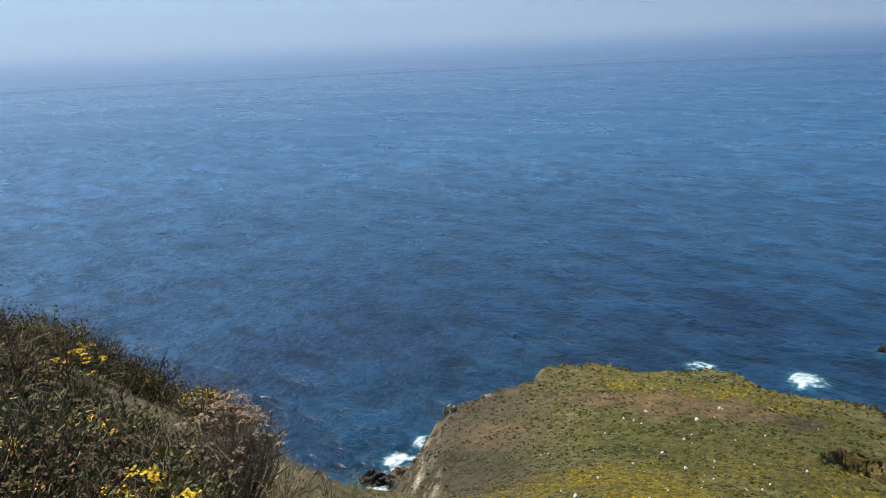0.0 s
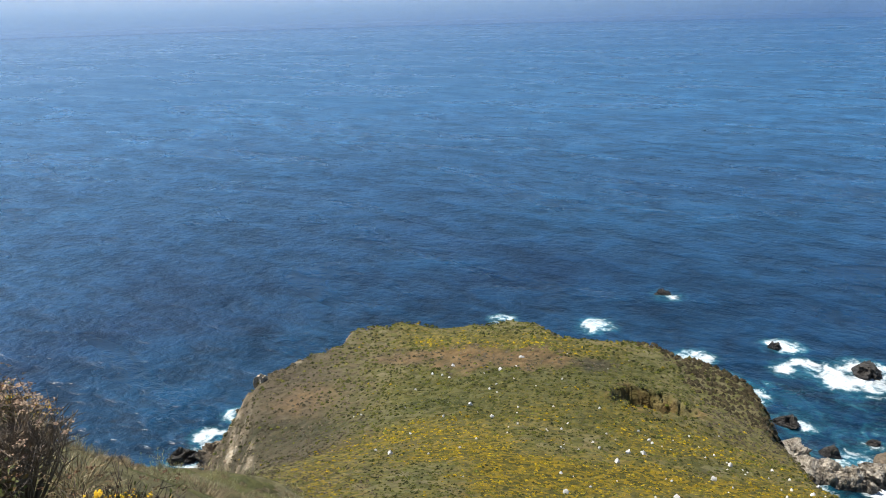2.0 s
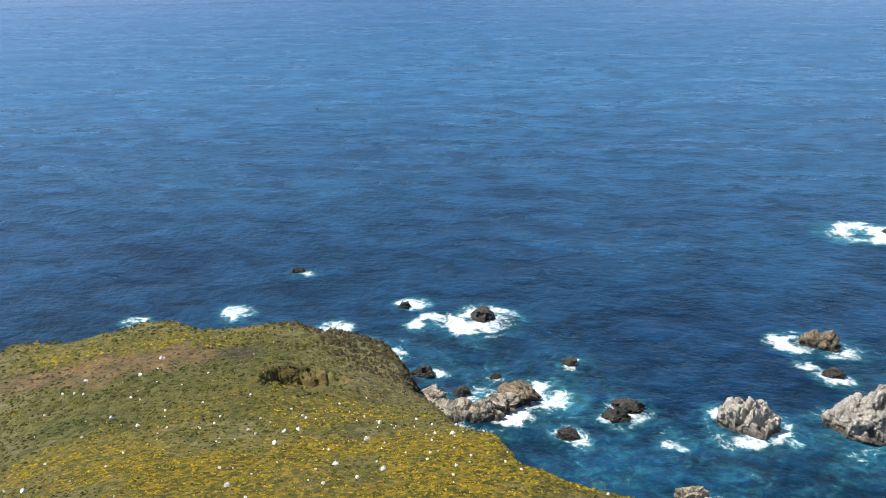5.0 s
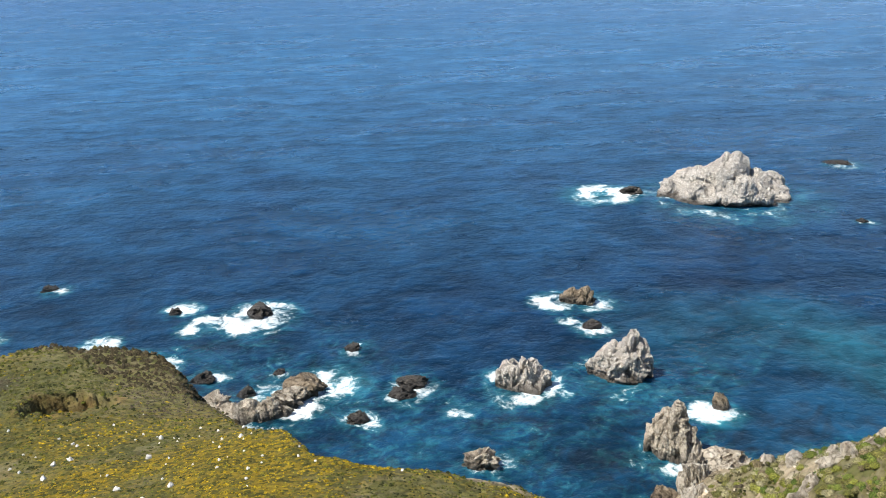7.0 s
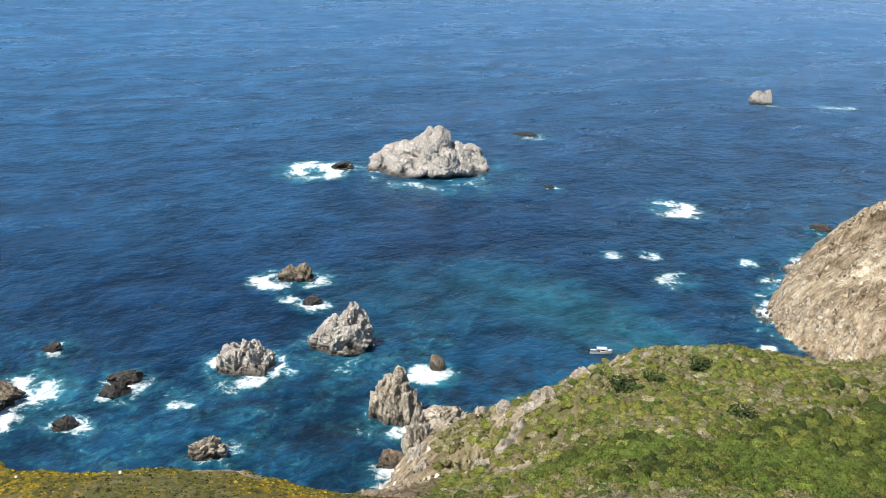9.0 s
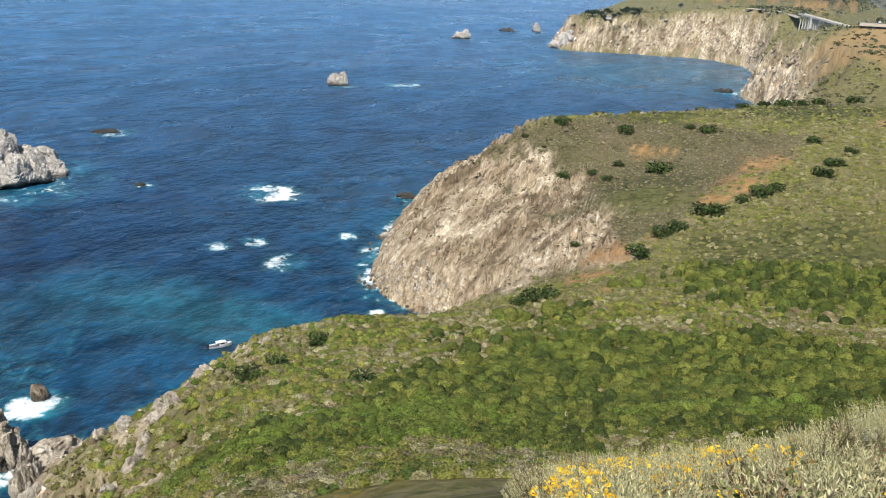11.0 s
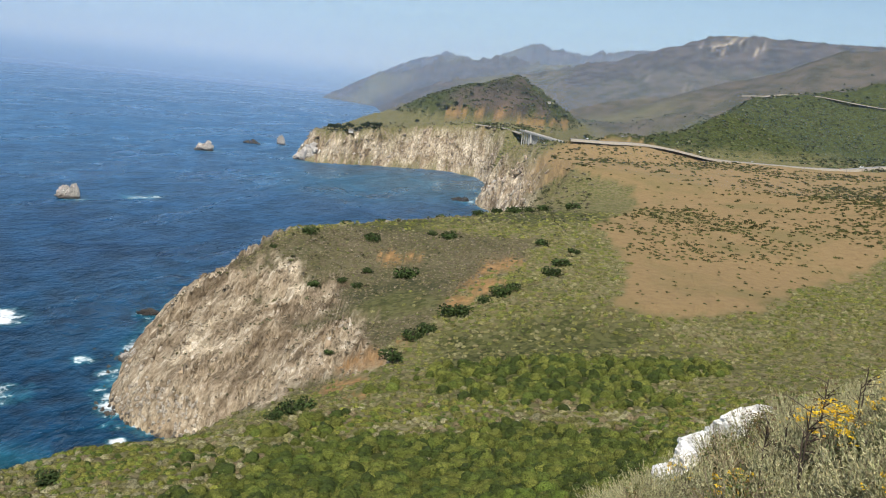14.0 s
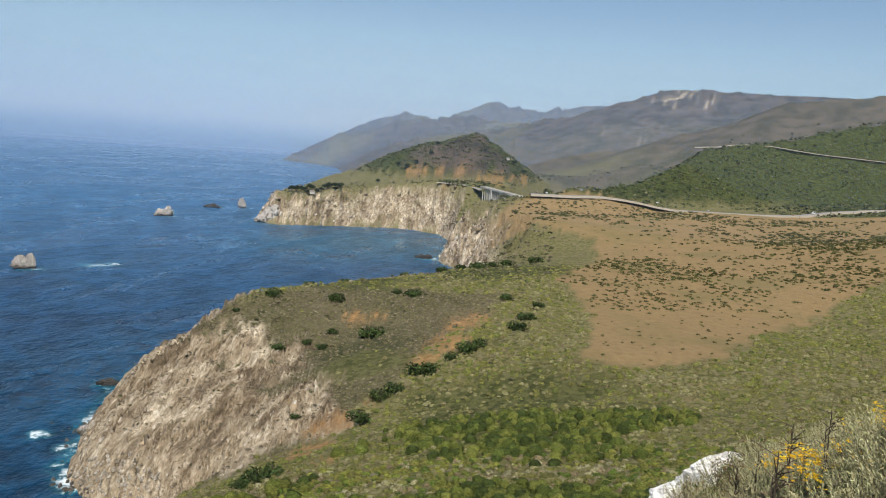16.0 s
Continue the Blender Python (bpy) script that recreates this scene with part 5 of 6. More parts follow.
# ---- broken stone on the cliffs ----
def chunks(name, label, x, y, z, size, tint, seed, bed=(0.70, -0.62, 0.36), loose=0.45):
    """Angular slabs lying along the bedding, each skewed and turned a little, all in one mesh."""
    rng = np.random.default_rng(seed)
    n = len(x)
    cube = np.array([(i, j, k) for k in (-1, 1) for j in (-1, 1) for i in (-1, 1)], float)
    v = cube[None] * (0.5 + 0.5 * rng.random((n, 8, 1))) * np.array([1.7, 0.8, 0.55]) * (0.6 + 0.6 * rng.random((n, 1, 3))) * size[:, None, None]
    e1 = np.array(bed) + rng.normal(size=(n, 3)) * loose
    e1 /= np.linalg.norm(e1, axis=1, keepdims=True)
    e2 = np.cross(np.array([0.25, 0.3, 0.9]) + rng.normal(size=(n, 3)) * loose, e1)
    e2 /= np.linalg.norm(e2, axis=1, keepdims=True)
    rot = np.stack([e1, e2, np.cross(e1, e2)], 2)
    co = (np.einsum("nab,nvb->nva", rot, v) + np.stack([x, y, z], 1)[:, None]).reshape(-1, 3)
    one = np.array([(0, 2, 3, 1), (4, 5, 7, 6), (0, 1, 5, 4), (2, 6, 7, 3), (0, 4, 6, 2), (1, 3, 7, 5)])
    me = mesh_from(name, co, (one[None] + np.arange(n)[:, None, None] * 8).reshape(-1, 4), smooth=False)
    at = me.color_attributes.new("tint", "FLOAT_COLOR", "POINT")
    col = np.ones((len(co), 4), np.float32)
    col[:, :3] = np.repeat(tint, 8, axis=0)
    at.data.foreach_set("color", col.ravel())
    me.materials.append(CHIP)
    return tagged(new(name, me), label, "stone", kind="stuff")


x, y, z, d, az, zn, sd, rng = spots(26000, 97, 125, 290, 580, 31, 0.5)
along, across = x * 0.75 - y * 0.66, x * 0.66 + y * 0.75
rib = ridged(across / 16 + fbm(along / 30, across / 30, 2, 96) * 0.8, along / 60, 3, 95)
keep = (sd > 0.5) & (z > 0.2) & (rng.random(len(x)) < zn[0] * np.clip(rib * 2.2 - 1.35, 0.05, 0.55))
size = np.clip(rng.lognormal(-0.95, 0.6, len(x)), 0.18, 2.0)
tint = pick(rng, len(x), [(0.36, 0.295, 0.21), (0.28, 0.225, 0.155), (0.44, 0.375, 0.285), (0.21, 0.165, 0.11), (0.34, 0.255, 0.16)])
tint = np.where((rib > 0.84)[:, None], pick(rng, len(x), [(0.60, 0.53, 0.42), (0.50, 0.43, 0.33)]), tint)
chunks("cliff_stone", "broken tan and grey stone on the sea cliff", *[v[keep] for v in (x, y, z - size * 0.25, size, tint)], 32)
x, y, z, d, az, zn, sd, rng = spots(9000, 70, 92, 160, 262, 33, 0.5)
keep = (sd > 0.5) & (z > 0.2) & (z < 44) & (rng.random(len(x)) < zn[0] * 0.15)
size = np.clip(rng.lognormal(-0.8, 0.5, len(x)), 0.2, 1.6)
tint = pick(rng, len(x), [(0.46, 0.38, 0.27), (0.36, 0.29, 0.20), (0.58, 0.52, 0.42), (0.28, 0.22, 0.15)])
chunks("ridge_stone", "pale broken stone along the rocky spur", *[v[keep] for v in (x, y, z - size * 0.3, size, tint)], 34, (0.5, -0.2, 0.6))
x, y, z, d, az, zn, sd, rng = spots(9000, -8, 42, 180, 325, 35, 0.5)
keep = (sd > 0.5) & (z > 0.2) & (z < 33) & (rng.random(len(x)) < zn[0] * 0.5)
size = np.clip(rng.lognormal(-0.7, 0.5, len(x)), 0.2, 1.6)
tint = pick(rng, len(x), [(0.36, 0.28, 0.19), (0.28, 0.21, 0.14), (0.46, 0.38, 0.27)])
chunks("headland_stone", "brown broken stone on the sides of the headland", *[v[keep] for v in (x, y, z - size * 0.2, size, tint)], 36)
x, y, z, d, az, zn, sd, rng = spots(16000, 110, 130, 900, 1500, 37, 0.5)
keep = (sd > 0.5) & (z > 0.2) & (rng.random(len(x)) < zn[0] * 0.6)
size = np.clip(rng.lognormal(0.15, 0.5, len(x)), 0.6, 3.2)
foot = np.clip(1 - z / 40 + rng.normal(size=len(x)) * 0.25, 0, 1)[:, None]
tint = pick(rng, len(x), [(0.33, 0.25, 0.18), (0.27, 0.21, 0.145), (0.42, 0.33, 0.24), (0.22, 0.17, 0.11)]) * (1 - foot) + pick(rng, len(x), [(0.50, 0.45, 0.37), (0.38, 0.33, 0.265), (0.58, 0.53, 0.45)]) * foot
chunks("far_cliff_stone", "pale and brown broken rock of the far headland", *[v[keep] for v in (x, y, z - size * 0.45, size, tint)], 38, (0.3, -0.5, 0.8), 0.6)


# ---- single dark shrubs and trees ----
def crown_mesh(name, clumps, leaves, size, tint, seed, mat=None, spread=(1, 1, 1)):
    """A crown of clumps of leaves, with gaps between them."""
    rng = np.random.default_rng(seed)
    cc = rng.normal(size=(clumps, 3))
    cc /= np.linalg.norm(cc, axis=1, keepdims=True)
    cc[:, 2] = np.abs(cc[:, 2]) * 0.85
    cc *= rng.uniform(0.35, 0.72, (clumps, 1))
    u = rng.normal(size=(clumps, leaves, 3))
    u /= np.linalg.norm(u, axis=2, keepdims=True)
    c = cc[:, None] + u * rng.uniform(0.22, 0.4, (clumps, 1, 1))
    nrm = u + rng.normal(size=u.shape) * 0.6
    nrm /= np.linalg.norm(nrm, axis=2, keepdims=True)
    t1 = np.cross(nrm, rng.normal(size=u.shape))
    t1 /= np.linalg.norm(t1, axis=2, keepdims=True)
    t2 = np.cross(nrm, t1)
    s = size * rng.uniform(0.6, 1.3, (clumps, leaves, 1))
    co = (np.stack([c - t1 * s, c - t2 * s * 0.6, c + t1 * s, c + t2 * s * 0.6], 2) * np.array(spread)).reshape(-1, 3)
    me = mesh_from(name, co, np.arange(len(co)).reshape(-1, 4), smooth=False)
    at = me.color_attributes.new("tint", "FLOAT_COLOR", "POINT")
    col = np.ones((len(co), 4), np.float32)
    col[:, :3] = np.repeat(np.array(tint) * rng.uniform(0.7, 1.35, (clumps, 1)), leaves * 4, axis=0)
    at.data.foreach_set("color", col.ravel())
    me.materials.append(mat or LEAF)
    return me


def limb(bm, a, b, ra, rb, sides=6):
    a, b = Vector(a), Vector(b)
    q = (b - a).to_track_quat("Z", "Y")
    ring = []
    for c, r in ((a, ra), (b, rb)):
        ring.append([bm.verts.new(c + q @ Vector((r * math.cos(6.2832 * k / sides), r * math.sin(6.2832 * k / sides), 0))) for k in range(sides)])
    for k in range(sides):
        bm.faces.new((ring[0][k], ring[0][(k + 1) % sides], ring[1][(k + 1) % sides], ring[1][k]))
    bm.faces.new(ring[1])


def stems(name, parent, seed, high, count=5, mat=None, r=0.05):
    bm = bmesh.new()
    rnd = random.Random(seed)
    for _ in range(count):
        e = (rnd.uniform(-0.5, 0.5) * high, rnd.uniform(-0.5, 0.5) * high, high * rnd.uniform(0.6, 0.9))
        m = (e[0] * 0.35, e[1] * 0.35, e[2] * 0.5)
        limb(bm, (0, 0, -0.3), m, r * high, r * 0.7 * high)
        limb(bm, m, e, r * 0.7 * high, r * 0.3 * high)
    return part(name, bm, mat or DARK_TWIG, parent)


CROWNS = [crown_mesh("crown", 13, 34, 0.11, (0.038, 0.06, 0.014), 40 + k) for k in range(4)]


def shrub(x, y, rad, kind, label, group, k):
    z = height_at(x, y)
    t = thing("shrub", x, y, z, label, "shrub", group)
    c = new("crown", CROWNS[k % 4])
    c.parent, c.scale, c.rotation_euler, c.location = t, (rad, rad, rad * 0.8), (0, 0, k * 1.3), (0, 0, rad * 0.1)
    stems("stems", t, k, rad * 0.8, 4)
    return t


for k, (az0, d0, rad) in enumerate([(112.0, 502, 6.0), (116.4, 499, 5.5), (121.7, 509, 5.5), (112.6, 431, 4.0), (114.5, 441, 3.6), (115.6, 430, 3.2), (119.0, 441, 7.0), (128.2, 488, 4.6), (129.7, 435, 5.4), (129.1, 411, 5.1),
                                    (125.8, 378, 6.0), (123.2, 360, 5.4), (118.6, 319, 5.6), (111.5, 250, 4.6), (114.0, 335, 2.3), (116.2, 451, 3.6), (120.8, 345, 5.2), (122.3, 362, 5.2), (130.4, 469, 3.8), (120.5, 517, 3.6), (109.6, 481, 2.5),
                                    (119.8, 340, 4.5), (112.6, 252, 4), (110.6, 247, 3.5), (124.6, 372, 4), (126.6, 384, 4), (119, 590, 5), (121, 605, 4), (123.5, 640, 5), (114.5, 555, 4), (126, 660, 7), (128, 680, 6), (130, 700, 7), (124.8, 655, 5), (117, 575, 4), (127, 668, 5),
                                    (95.7, 214, 4), (90.4, 190, 4), (92.5, 198, 3), (88.6, 206, 3), (99, 175, 3.5)]):
    shrub(*pol(az0, d0), rad * 1.2, "", "dark green rounded shrub growing on the scrubby slope", "shrubs on the slope", k)

TREE_CROWNS = [crown_mesh("crown", 22, 26, 0.12, (0.022, 0.036, 0.014), 60 + k, None, (1, 1, 0.75)) for k in range(3)]


def tree(x, y, high, k, label, group):
    z = height_at(x, y)
    t = thing("tree", x, y, z, label, "tree", group)
    bm = bmesh.new()
    rnd = random.Random(k)
    limb(bm, (0, 0, -1), (0.1 * high, 0, high * 0.45), 0.045 * high, 0.03 * high, 8)
    for _ in range(6):
        a = rnd.uniform(0, 6.28)
        limb(bm, (0.1 * high, 0, high * rnd.uniform(0.3, 0.45)), (high * 0.4 * math.cos(a), high * 0.4 * math.sin(a), high * rnd.uniform(0.6, 0.85)), 0.022 * high, 0.008 * high)
    part("trunk", bm, DARK_TWIG, t)
    c = new("crown", TREE_CROWNS[k % 3])
    c.parent, c.scale, c.rotation_euler, c.location = t, (high * 0.62, high * 0.62, high * 0.68), (0, 0, k * 2.1), (0, 0, high * 0.42)
    return t


rnd = random.Random(5)
for k in range(17):
    tree(*pol(112.9 + 3.4 * k / 16 + rnd.uniform(-0.1, 0.1), 1392 + rnd.uniform(-8, 24) + 1.5 * k), rnd.uniform(9, 13), k, "dark wind-shaped cypress in a grove on the headland", "cypress grove")
for k, (az0, d0, h) in enumerate([(118.7, 1500, 9), (120.6, 1560, 12), (121.2, 1570, 10), (122.2, 1600, 9), (121.8, 1560, 8), (127.9, 1705, 12), (128.6, 1712, 11), (130.2, 1730, 13), (120.0, 1580, 8), (122.6, 1650, 9)]):
    tree(*pol(az0, d0), h, k + 30, "dark round tree standing on the grassy hill", "trees on the hill")


# ---- road, bridge and what stands on them ----
def strip(name, line, width, lift, mat, label, bank=0.0, bank_mat=None):
    pts = []
    for (ax, ay), (bx, by) in zip(line, line[1:]):
        n = max(2, int(math.hypot(bx - ax, by - ay) / 10))
        pts += [(ax + (bx - ax) * i / n, ay + (by - ay) * i / n) for i in range(n)]
    pts.append(line[-1])
    zs = [height_at(*p) for p in pts]
    zs = [max(zs[max(0, i - 2):i + 3]) + lift for i in range(len(zs))]
    zs = [sum(zs[max(0, i - 4):i + 5]) / len(zs[max(0, i - 4):i + 5]) for i in range(len(zs))]
    bm = bmesh.new()
    rows = []
    for i, (px, py) in enumerate(pts):
        qx, qy = pts[min(i + 1, len(pts) - 1)]
        ox, oy = pts[max(i - 1, 0)]
        t = Vector((qx - ox, qy - oy, 0)).normalized()
        s = Vector((t.y, -t.x, 0))
        c = Vector((px, py, zs[i]))
        rows.append([bm.verts.new(c + s * k + Vector((0, 0, dz))) for k, dz in ((-width / 2 - bank * 1.5, -bank), (-width / 2, 0), (width / 2, 0), (width / 2 + bank * 1.5, -bank))])
    for a, b in zip(rows, rows[1:]):
        for k in range(3):
            f = bm.faces.new((a[k], b[k], b[k + 1], a[k + 1]))
            f.material_index = 0 if k == 1 else 1
    bm.normal_update()
    ob = part(name, bm, mat, None)
    ob.data.materials.append(bank_mat or mat)
    return tagged(ob, label, "road", kind="structure")


NEAR_END, FAR_END = Vector((858, -698, 84)), Vector((1076, -779, 82.5))
strip("road", [(858, -698), (829, -745), (829, -826), (818, -946), (790, -1040), (744, -1122), (739, -1187), (690, -1290)], 10, 0.7, ASPHALT, "sunlit coast road along the edge of the dry field", 3.0, GRAVEL)
strip("road", [(1076, -779), (1110, -790), (1154, -793), (1200, -772)], 7, 0.6, ASPHALT, "coast road cut into the bank past the bridge", 1.2, GRAVEL)
strip("road", [pol(139.5, 1600), pol(141, 1615), pol(143, 1672), pol(147, 1680), pol(150.8, 1690), pol(154, 1680)], 6, 0.8, GRAVEL, "pale dirt road climbing across the green hill", 1.2, GRAVEL)


def bridge():
    along = FAR_END - NEAR_END
    length = along.length
    e = thing("arch_bridge", *NEAR_END, "pale concrete open-spandrel arch bridge across the creek canyon", "bridge")
    e.rotation_euler = (0, 0, math.atan2(along.y, along.x))
    drop = -1.5 / length
    rot = Matrix.Rotation(e.rotation_euler.z, 3, "Z")

    def floor_z(x):
        p = NEAR_END + rot @ Vector((x, 0, 0))
        return height_at(p.x, p.y) - NEAR_END.z

    boxed("deck", (-3, -4.5, -1.3, length + 3, 4.5, 0), CONCRETE, e, 0.1)
    for y0 in (-4.5, 4.2):
        boxed("parapet", (-3, y0, 0, length + 3, y0 + 0.3, 1.1), CONCRETE, e, 0.03)
    a0, a1, foot = length * 0.30, length * 0.30 + 98, -46
    for y0 in (-3.6, 2.0):
        bm = bmesh.new()
        prev = None
        for i in range(29):
            s = i / 28
            x = a0 + (a1 - a0) * s
            z = foot + (-2.2 - foot) * (1 - (2 * s - 1) ** 2)
            th = 1.6 + 1.2 * abs(2 * s - 1)
            cur = [bm.verts.new((x, yy, zz)) for yy, zz in ((y0, z - th), (y0 + 1.6, z - th), (y0 + 1.6, z), (y0, z))]
            if prev:
                for k in range(4):
                    bm.faces.new((prev[k], cur[k], cur[(k + 1) % 4], prev[(k + 1) % 4]))
            prev = cur
        part("arch_rib", bm, CONCRETE, e)
    for x in (a0 - 2.5, a1 + 2.5):
        boxed("tower_pier", (x - 2.6, -5.2, min(floor_z(x), foot) - 4, x + 2.6, 5.2, -1.3), CONCRETE, e, 0.25)
    n = 10
    for i in range(1, n):
        s = i / n
        x = a0 + (a1 - a0) * s
        z = foot + (-2.2 - foot) * (1 - (2 * s - 1) ** 2)
        if z < -4:
            for y0 in (-3.4, 2.2):
                boxed("column", (x - 0.7, y0, z - 0.4, x + 0.7, y0 + 1.2, -1.2), CONCRETE, e, 0.08)
    for x in [a0 - 16, a0 - 30, a0 - 44, a0 - 57] + [a1 + 15 + 13 * k for k in range(5)]:
        if 2 < x < length - 2:
            for y0 in (-3.6, 2.4):
                boxed("column", (x - 0.75, y0, floor_z(x) - 3, x + 0.75, y0 + 1.2, -1.2), CONCRETE, e, 0.08)
    return e


bridge()


def wheel(parent, x, y, r, w):
    bm = bmesh.new()
    bmesh.ops.create_cone(bm, cap_ends=True, segments=16, radius1=r, radius2=r, depth=w, matrix=Matrix.Translation((x, y, r)) @ Matrix.Rotation(math.pi / 2, 4, "X"))
    t = part("wheel", bm, RUBBER, parent)
    bm = bmesh.new()
    bmesh.ops.create_cone(bm, cap_ends=True, segments=12, radius1=r * 0.55, radius2=r * 0.55, depth=w + 0.03, matrix=Matrix.Translation((x, y, r)) @ Matrix.Rotation(math.pi / 2, 4, "X"))
    part("rim", bm, GREY, t)


def car(x, y, z, turn, paint, label, long=4.4, tall=1.5, van=False):
    c = thing("van" if van else "car", x, y, z, label, "van" if van else "car", "vehicles on the coast road")
    c.rotation_euler = (0, 0, turn)
    w = 1.85 if not van else 2.2
    bm = bmesh.new()
    box(bm, -long / 2, -w / 2, 0.35, long / 2, w / 2, 0.35 + (tall - 0.35) * 0.5, 0.12)
    part("body", bm, paint, c)
    bm = bmesh.new()
    r = bmesh.ops.create_cube(bm, size=1.0)
    x0, x1 = (-long / 2 + 0.1, long * 0.22) if not van else (-long / 2 + 0.1, long * 0.36)
    for v in r["verts"]:
        top = v.co.z > 0
        v.co = ((x0 + (0.4 if top and not van else 0)) if v.co.x < 0 else (x1 - (0.55 if top else 0)), (w / 2 - (0.18 if top else 0.04)) * (1 if v.co.y > 0 else -1), tall if top else 0.35 + (tall - 0.35) * 0.48)
    part("cabin", bm, paint, c)
    zc = 0.35 + (tall - 0.35) * 0.56
    for sy in (-1, 1):
        boxed("window", (x0 + 0.6, sy * (w / 2 - 0.10) - 0.03, zc, x1 - 0.5, sy * (w / 2 - 0.10) + 0.03, tall - 0.15), GLASS, c)
    boxed("windscreen", (x1 - 0.36, -w / 2 + 0.25, zc, x1 - 0.24, w / 2 - 0.25, tall - 0.16), GLASS, c)
    for px in (-long * 0.32, long * 0.32):
        for py in (-w / 2 + 0.1, w / 2 - 0.1):
            wheel(c, px, py, 0.34, 0.22)
    return c


SILVER, RED = plain("silver_paint", (0.45, 0.46, 0.47), 0.3, 0.3, 3, 0.05), plain("dark_red_paint", (0.20, 0.02, 0.02), 0.3, 0, 3, 0.05)


def road_z(x, y):
    return max(height_at(x + dx, y + dy) for dx in (-15, 0, 15) for dy in (-15, 0, 15)) + 0.9


car(742, -1150, road_z(742, -1150), 1.6, WHITE, "white camper van driving on the coast road", 7.0, 3.0, True)
for px, py, paint, words in [(846, -716, WHITE, "white car parked by the bridge"), (828, -760, SILVER, "silver car on the coast road"), (822, -900, WHITE, "white car on the coast road"), (805, -990, SILVER, "silver car driving past the field"), (748, -1110, RED, "dark red car on the coast road")]:
    car(px, py, road_z(px, py), 1.75, paint, words)

for k, (az0, d0) in enumerate([(146.4, 1300), (149.4, 1290), (151.5, 1270), (144.0, 1295)]):
    px, py = pol(az0, d0)
    pole = thing("utility_pole", px, py, height_at(px, py), "weathered wooden utility pole beside the coast road", "pole", "utility poles")
    bm = bmesh.new()
    limb(bm, (0, 0, -1), (0, 0, 11), 0.22, 0.16, 8)
    part("post", bm, WOOD, pole)
    boxed("crossarm", (-1.2, -0.1, 10.0, 1.2, 0.1, 10.25), WOOD, pole)
for az0, d0 in [(147.3, 415), (144.6, 402), (149.7, 432)]:
    px, py = pol(az0, d0)
    post = thing("fence_post", px, py, height_at(px, py), "short weathered wooden post in the dry field", "post", "field posts")
    bm = bmesh.new()
    limb(bm, (0, 0, -0.3), (0, 0, 1.7), 0.1, 0.09, 8)
    part("post", bm, WOOD, post)


def house(x, y, turn):
    z = height_at(x, y)
    h = thing("house", x, y, z, "low pale house among the cypress trees", "house")
    h.rotation_euler = (0, 0, turn)
    boxed("wall", (-9, -4, -1, 9, 4, 3.2), CONCRETE, h, 0.05)
    bm = bmesh.new()
    vs = [bm.verts.new(v) for v in ((-9.8, -5, 3.1), (9.8, -5, 3.1), (9.8, 5, 3.1), (-9.8, 5, 3.1), (-9.8, 0, 5.2), (9.8, 0, 5.2))]
    for f in ((0, 1, 5, 4), (2, 3, 4, 5), (0, 4, 3), (1, 2, 5), (0, 3, 2, 1)):
        bm.faces.new([vs[i] for i in f])
    part("roof", bm, GRAVEL, h)
    for px in (-6, -2, 2, 6):
        boxed("window", (px - 0.8, -4.06, 1, px + 0.8, -3.96, 2.3), GLASS, h)


house(*pol(114.3, 1392), radians(-24))
house(*pol(127.4, 1702), radians(-38))


# ---- the boat in the cove ----
def boat(x, y, turn):
    b = thing("motor_boat", x, y, 0, "small white motor boat floating in the cove", "boat")
    b.rotation_euler = (0, 0, turn)
    bm = bmesh.new()
    secs = [(-4.2, 1.15, 0.95), (-2, 1.35, 1.0), (0.5, 1.35, 1.1), (2.6, 1.0, 1.3), (3.8, 0.5, 1.5), (4.5, 0.03, 1.65)]
    rows = []
    for px, w, top in secs:
        rows.append([bm.verts.new(v) for v in ((px, -w, top), (px, -w * 0.85, 0.2), (px, 0, -0.45 if px < 3 else 0.1), (px, w * 0.85, 0.2), (px, w, top))])
    for p, q in zip(rows, rows[1:]):
        for k in range(4):
            bm.faces.new((p[k], p[k + 1], q[k + 1], q[k]))
    bm.faces.new(rows[0])
    part("hull", bm, WHITE, b)
    bm = bmesh.new()
    box(bm, -4.1, -1.1, 0.55, 2.2, 1.1, 0.65)
    part("deck", bm, GREY, b)
    boxed("cabin", (-0.3, -0.9, 0.6, 2.0, 0.9, 2.1), WHITE, b, 0.12)
    boxed("windscreen", (1.92, -0.75, 1.45, 2.04, 0.75, 1.95), GLASS, b)
    for sy in (-1, 1):
        boxed("window", (0, sy * 0.9 - 0.02, 1.4, 1.5, sy * 0.9 + 0.02, 1.9), GLASS, b)
    boxed("roof", (-1.6, -1.05, 2.1, 2.2, 1.05, 2.2), WHITE, b, 0.04)
    for px in (-1.5,):
        for py in (-0.95, 0.95):
            bm = bmesh.new()
            limb(bm, (px, py, 0.6), (px, py, 2.1), 0.04, 0.04)
            part("post", bm, GREY, b)
    boxed("outboard_motor", (-4.75, -0.3, 0.0, -4.15, 0.3, 1.6), RUBBER, b, 0.1)
    bm = bmesh.new()
    for sy in (-1, 1):
        limb(bm, (1.8, sy * 1.1, 1.9), (4.3, sy * 0.1, 2.25), 0.03, 0.03)
    part("bow_rail", bm, GREY, b)


boat(*pol(88.4, 292), radians(-75))


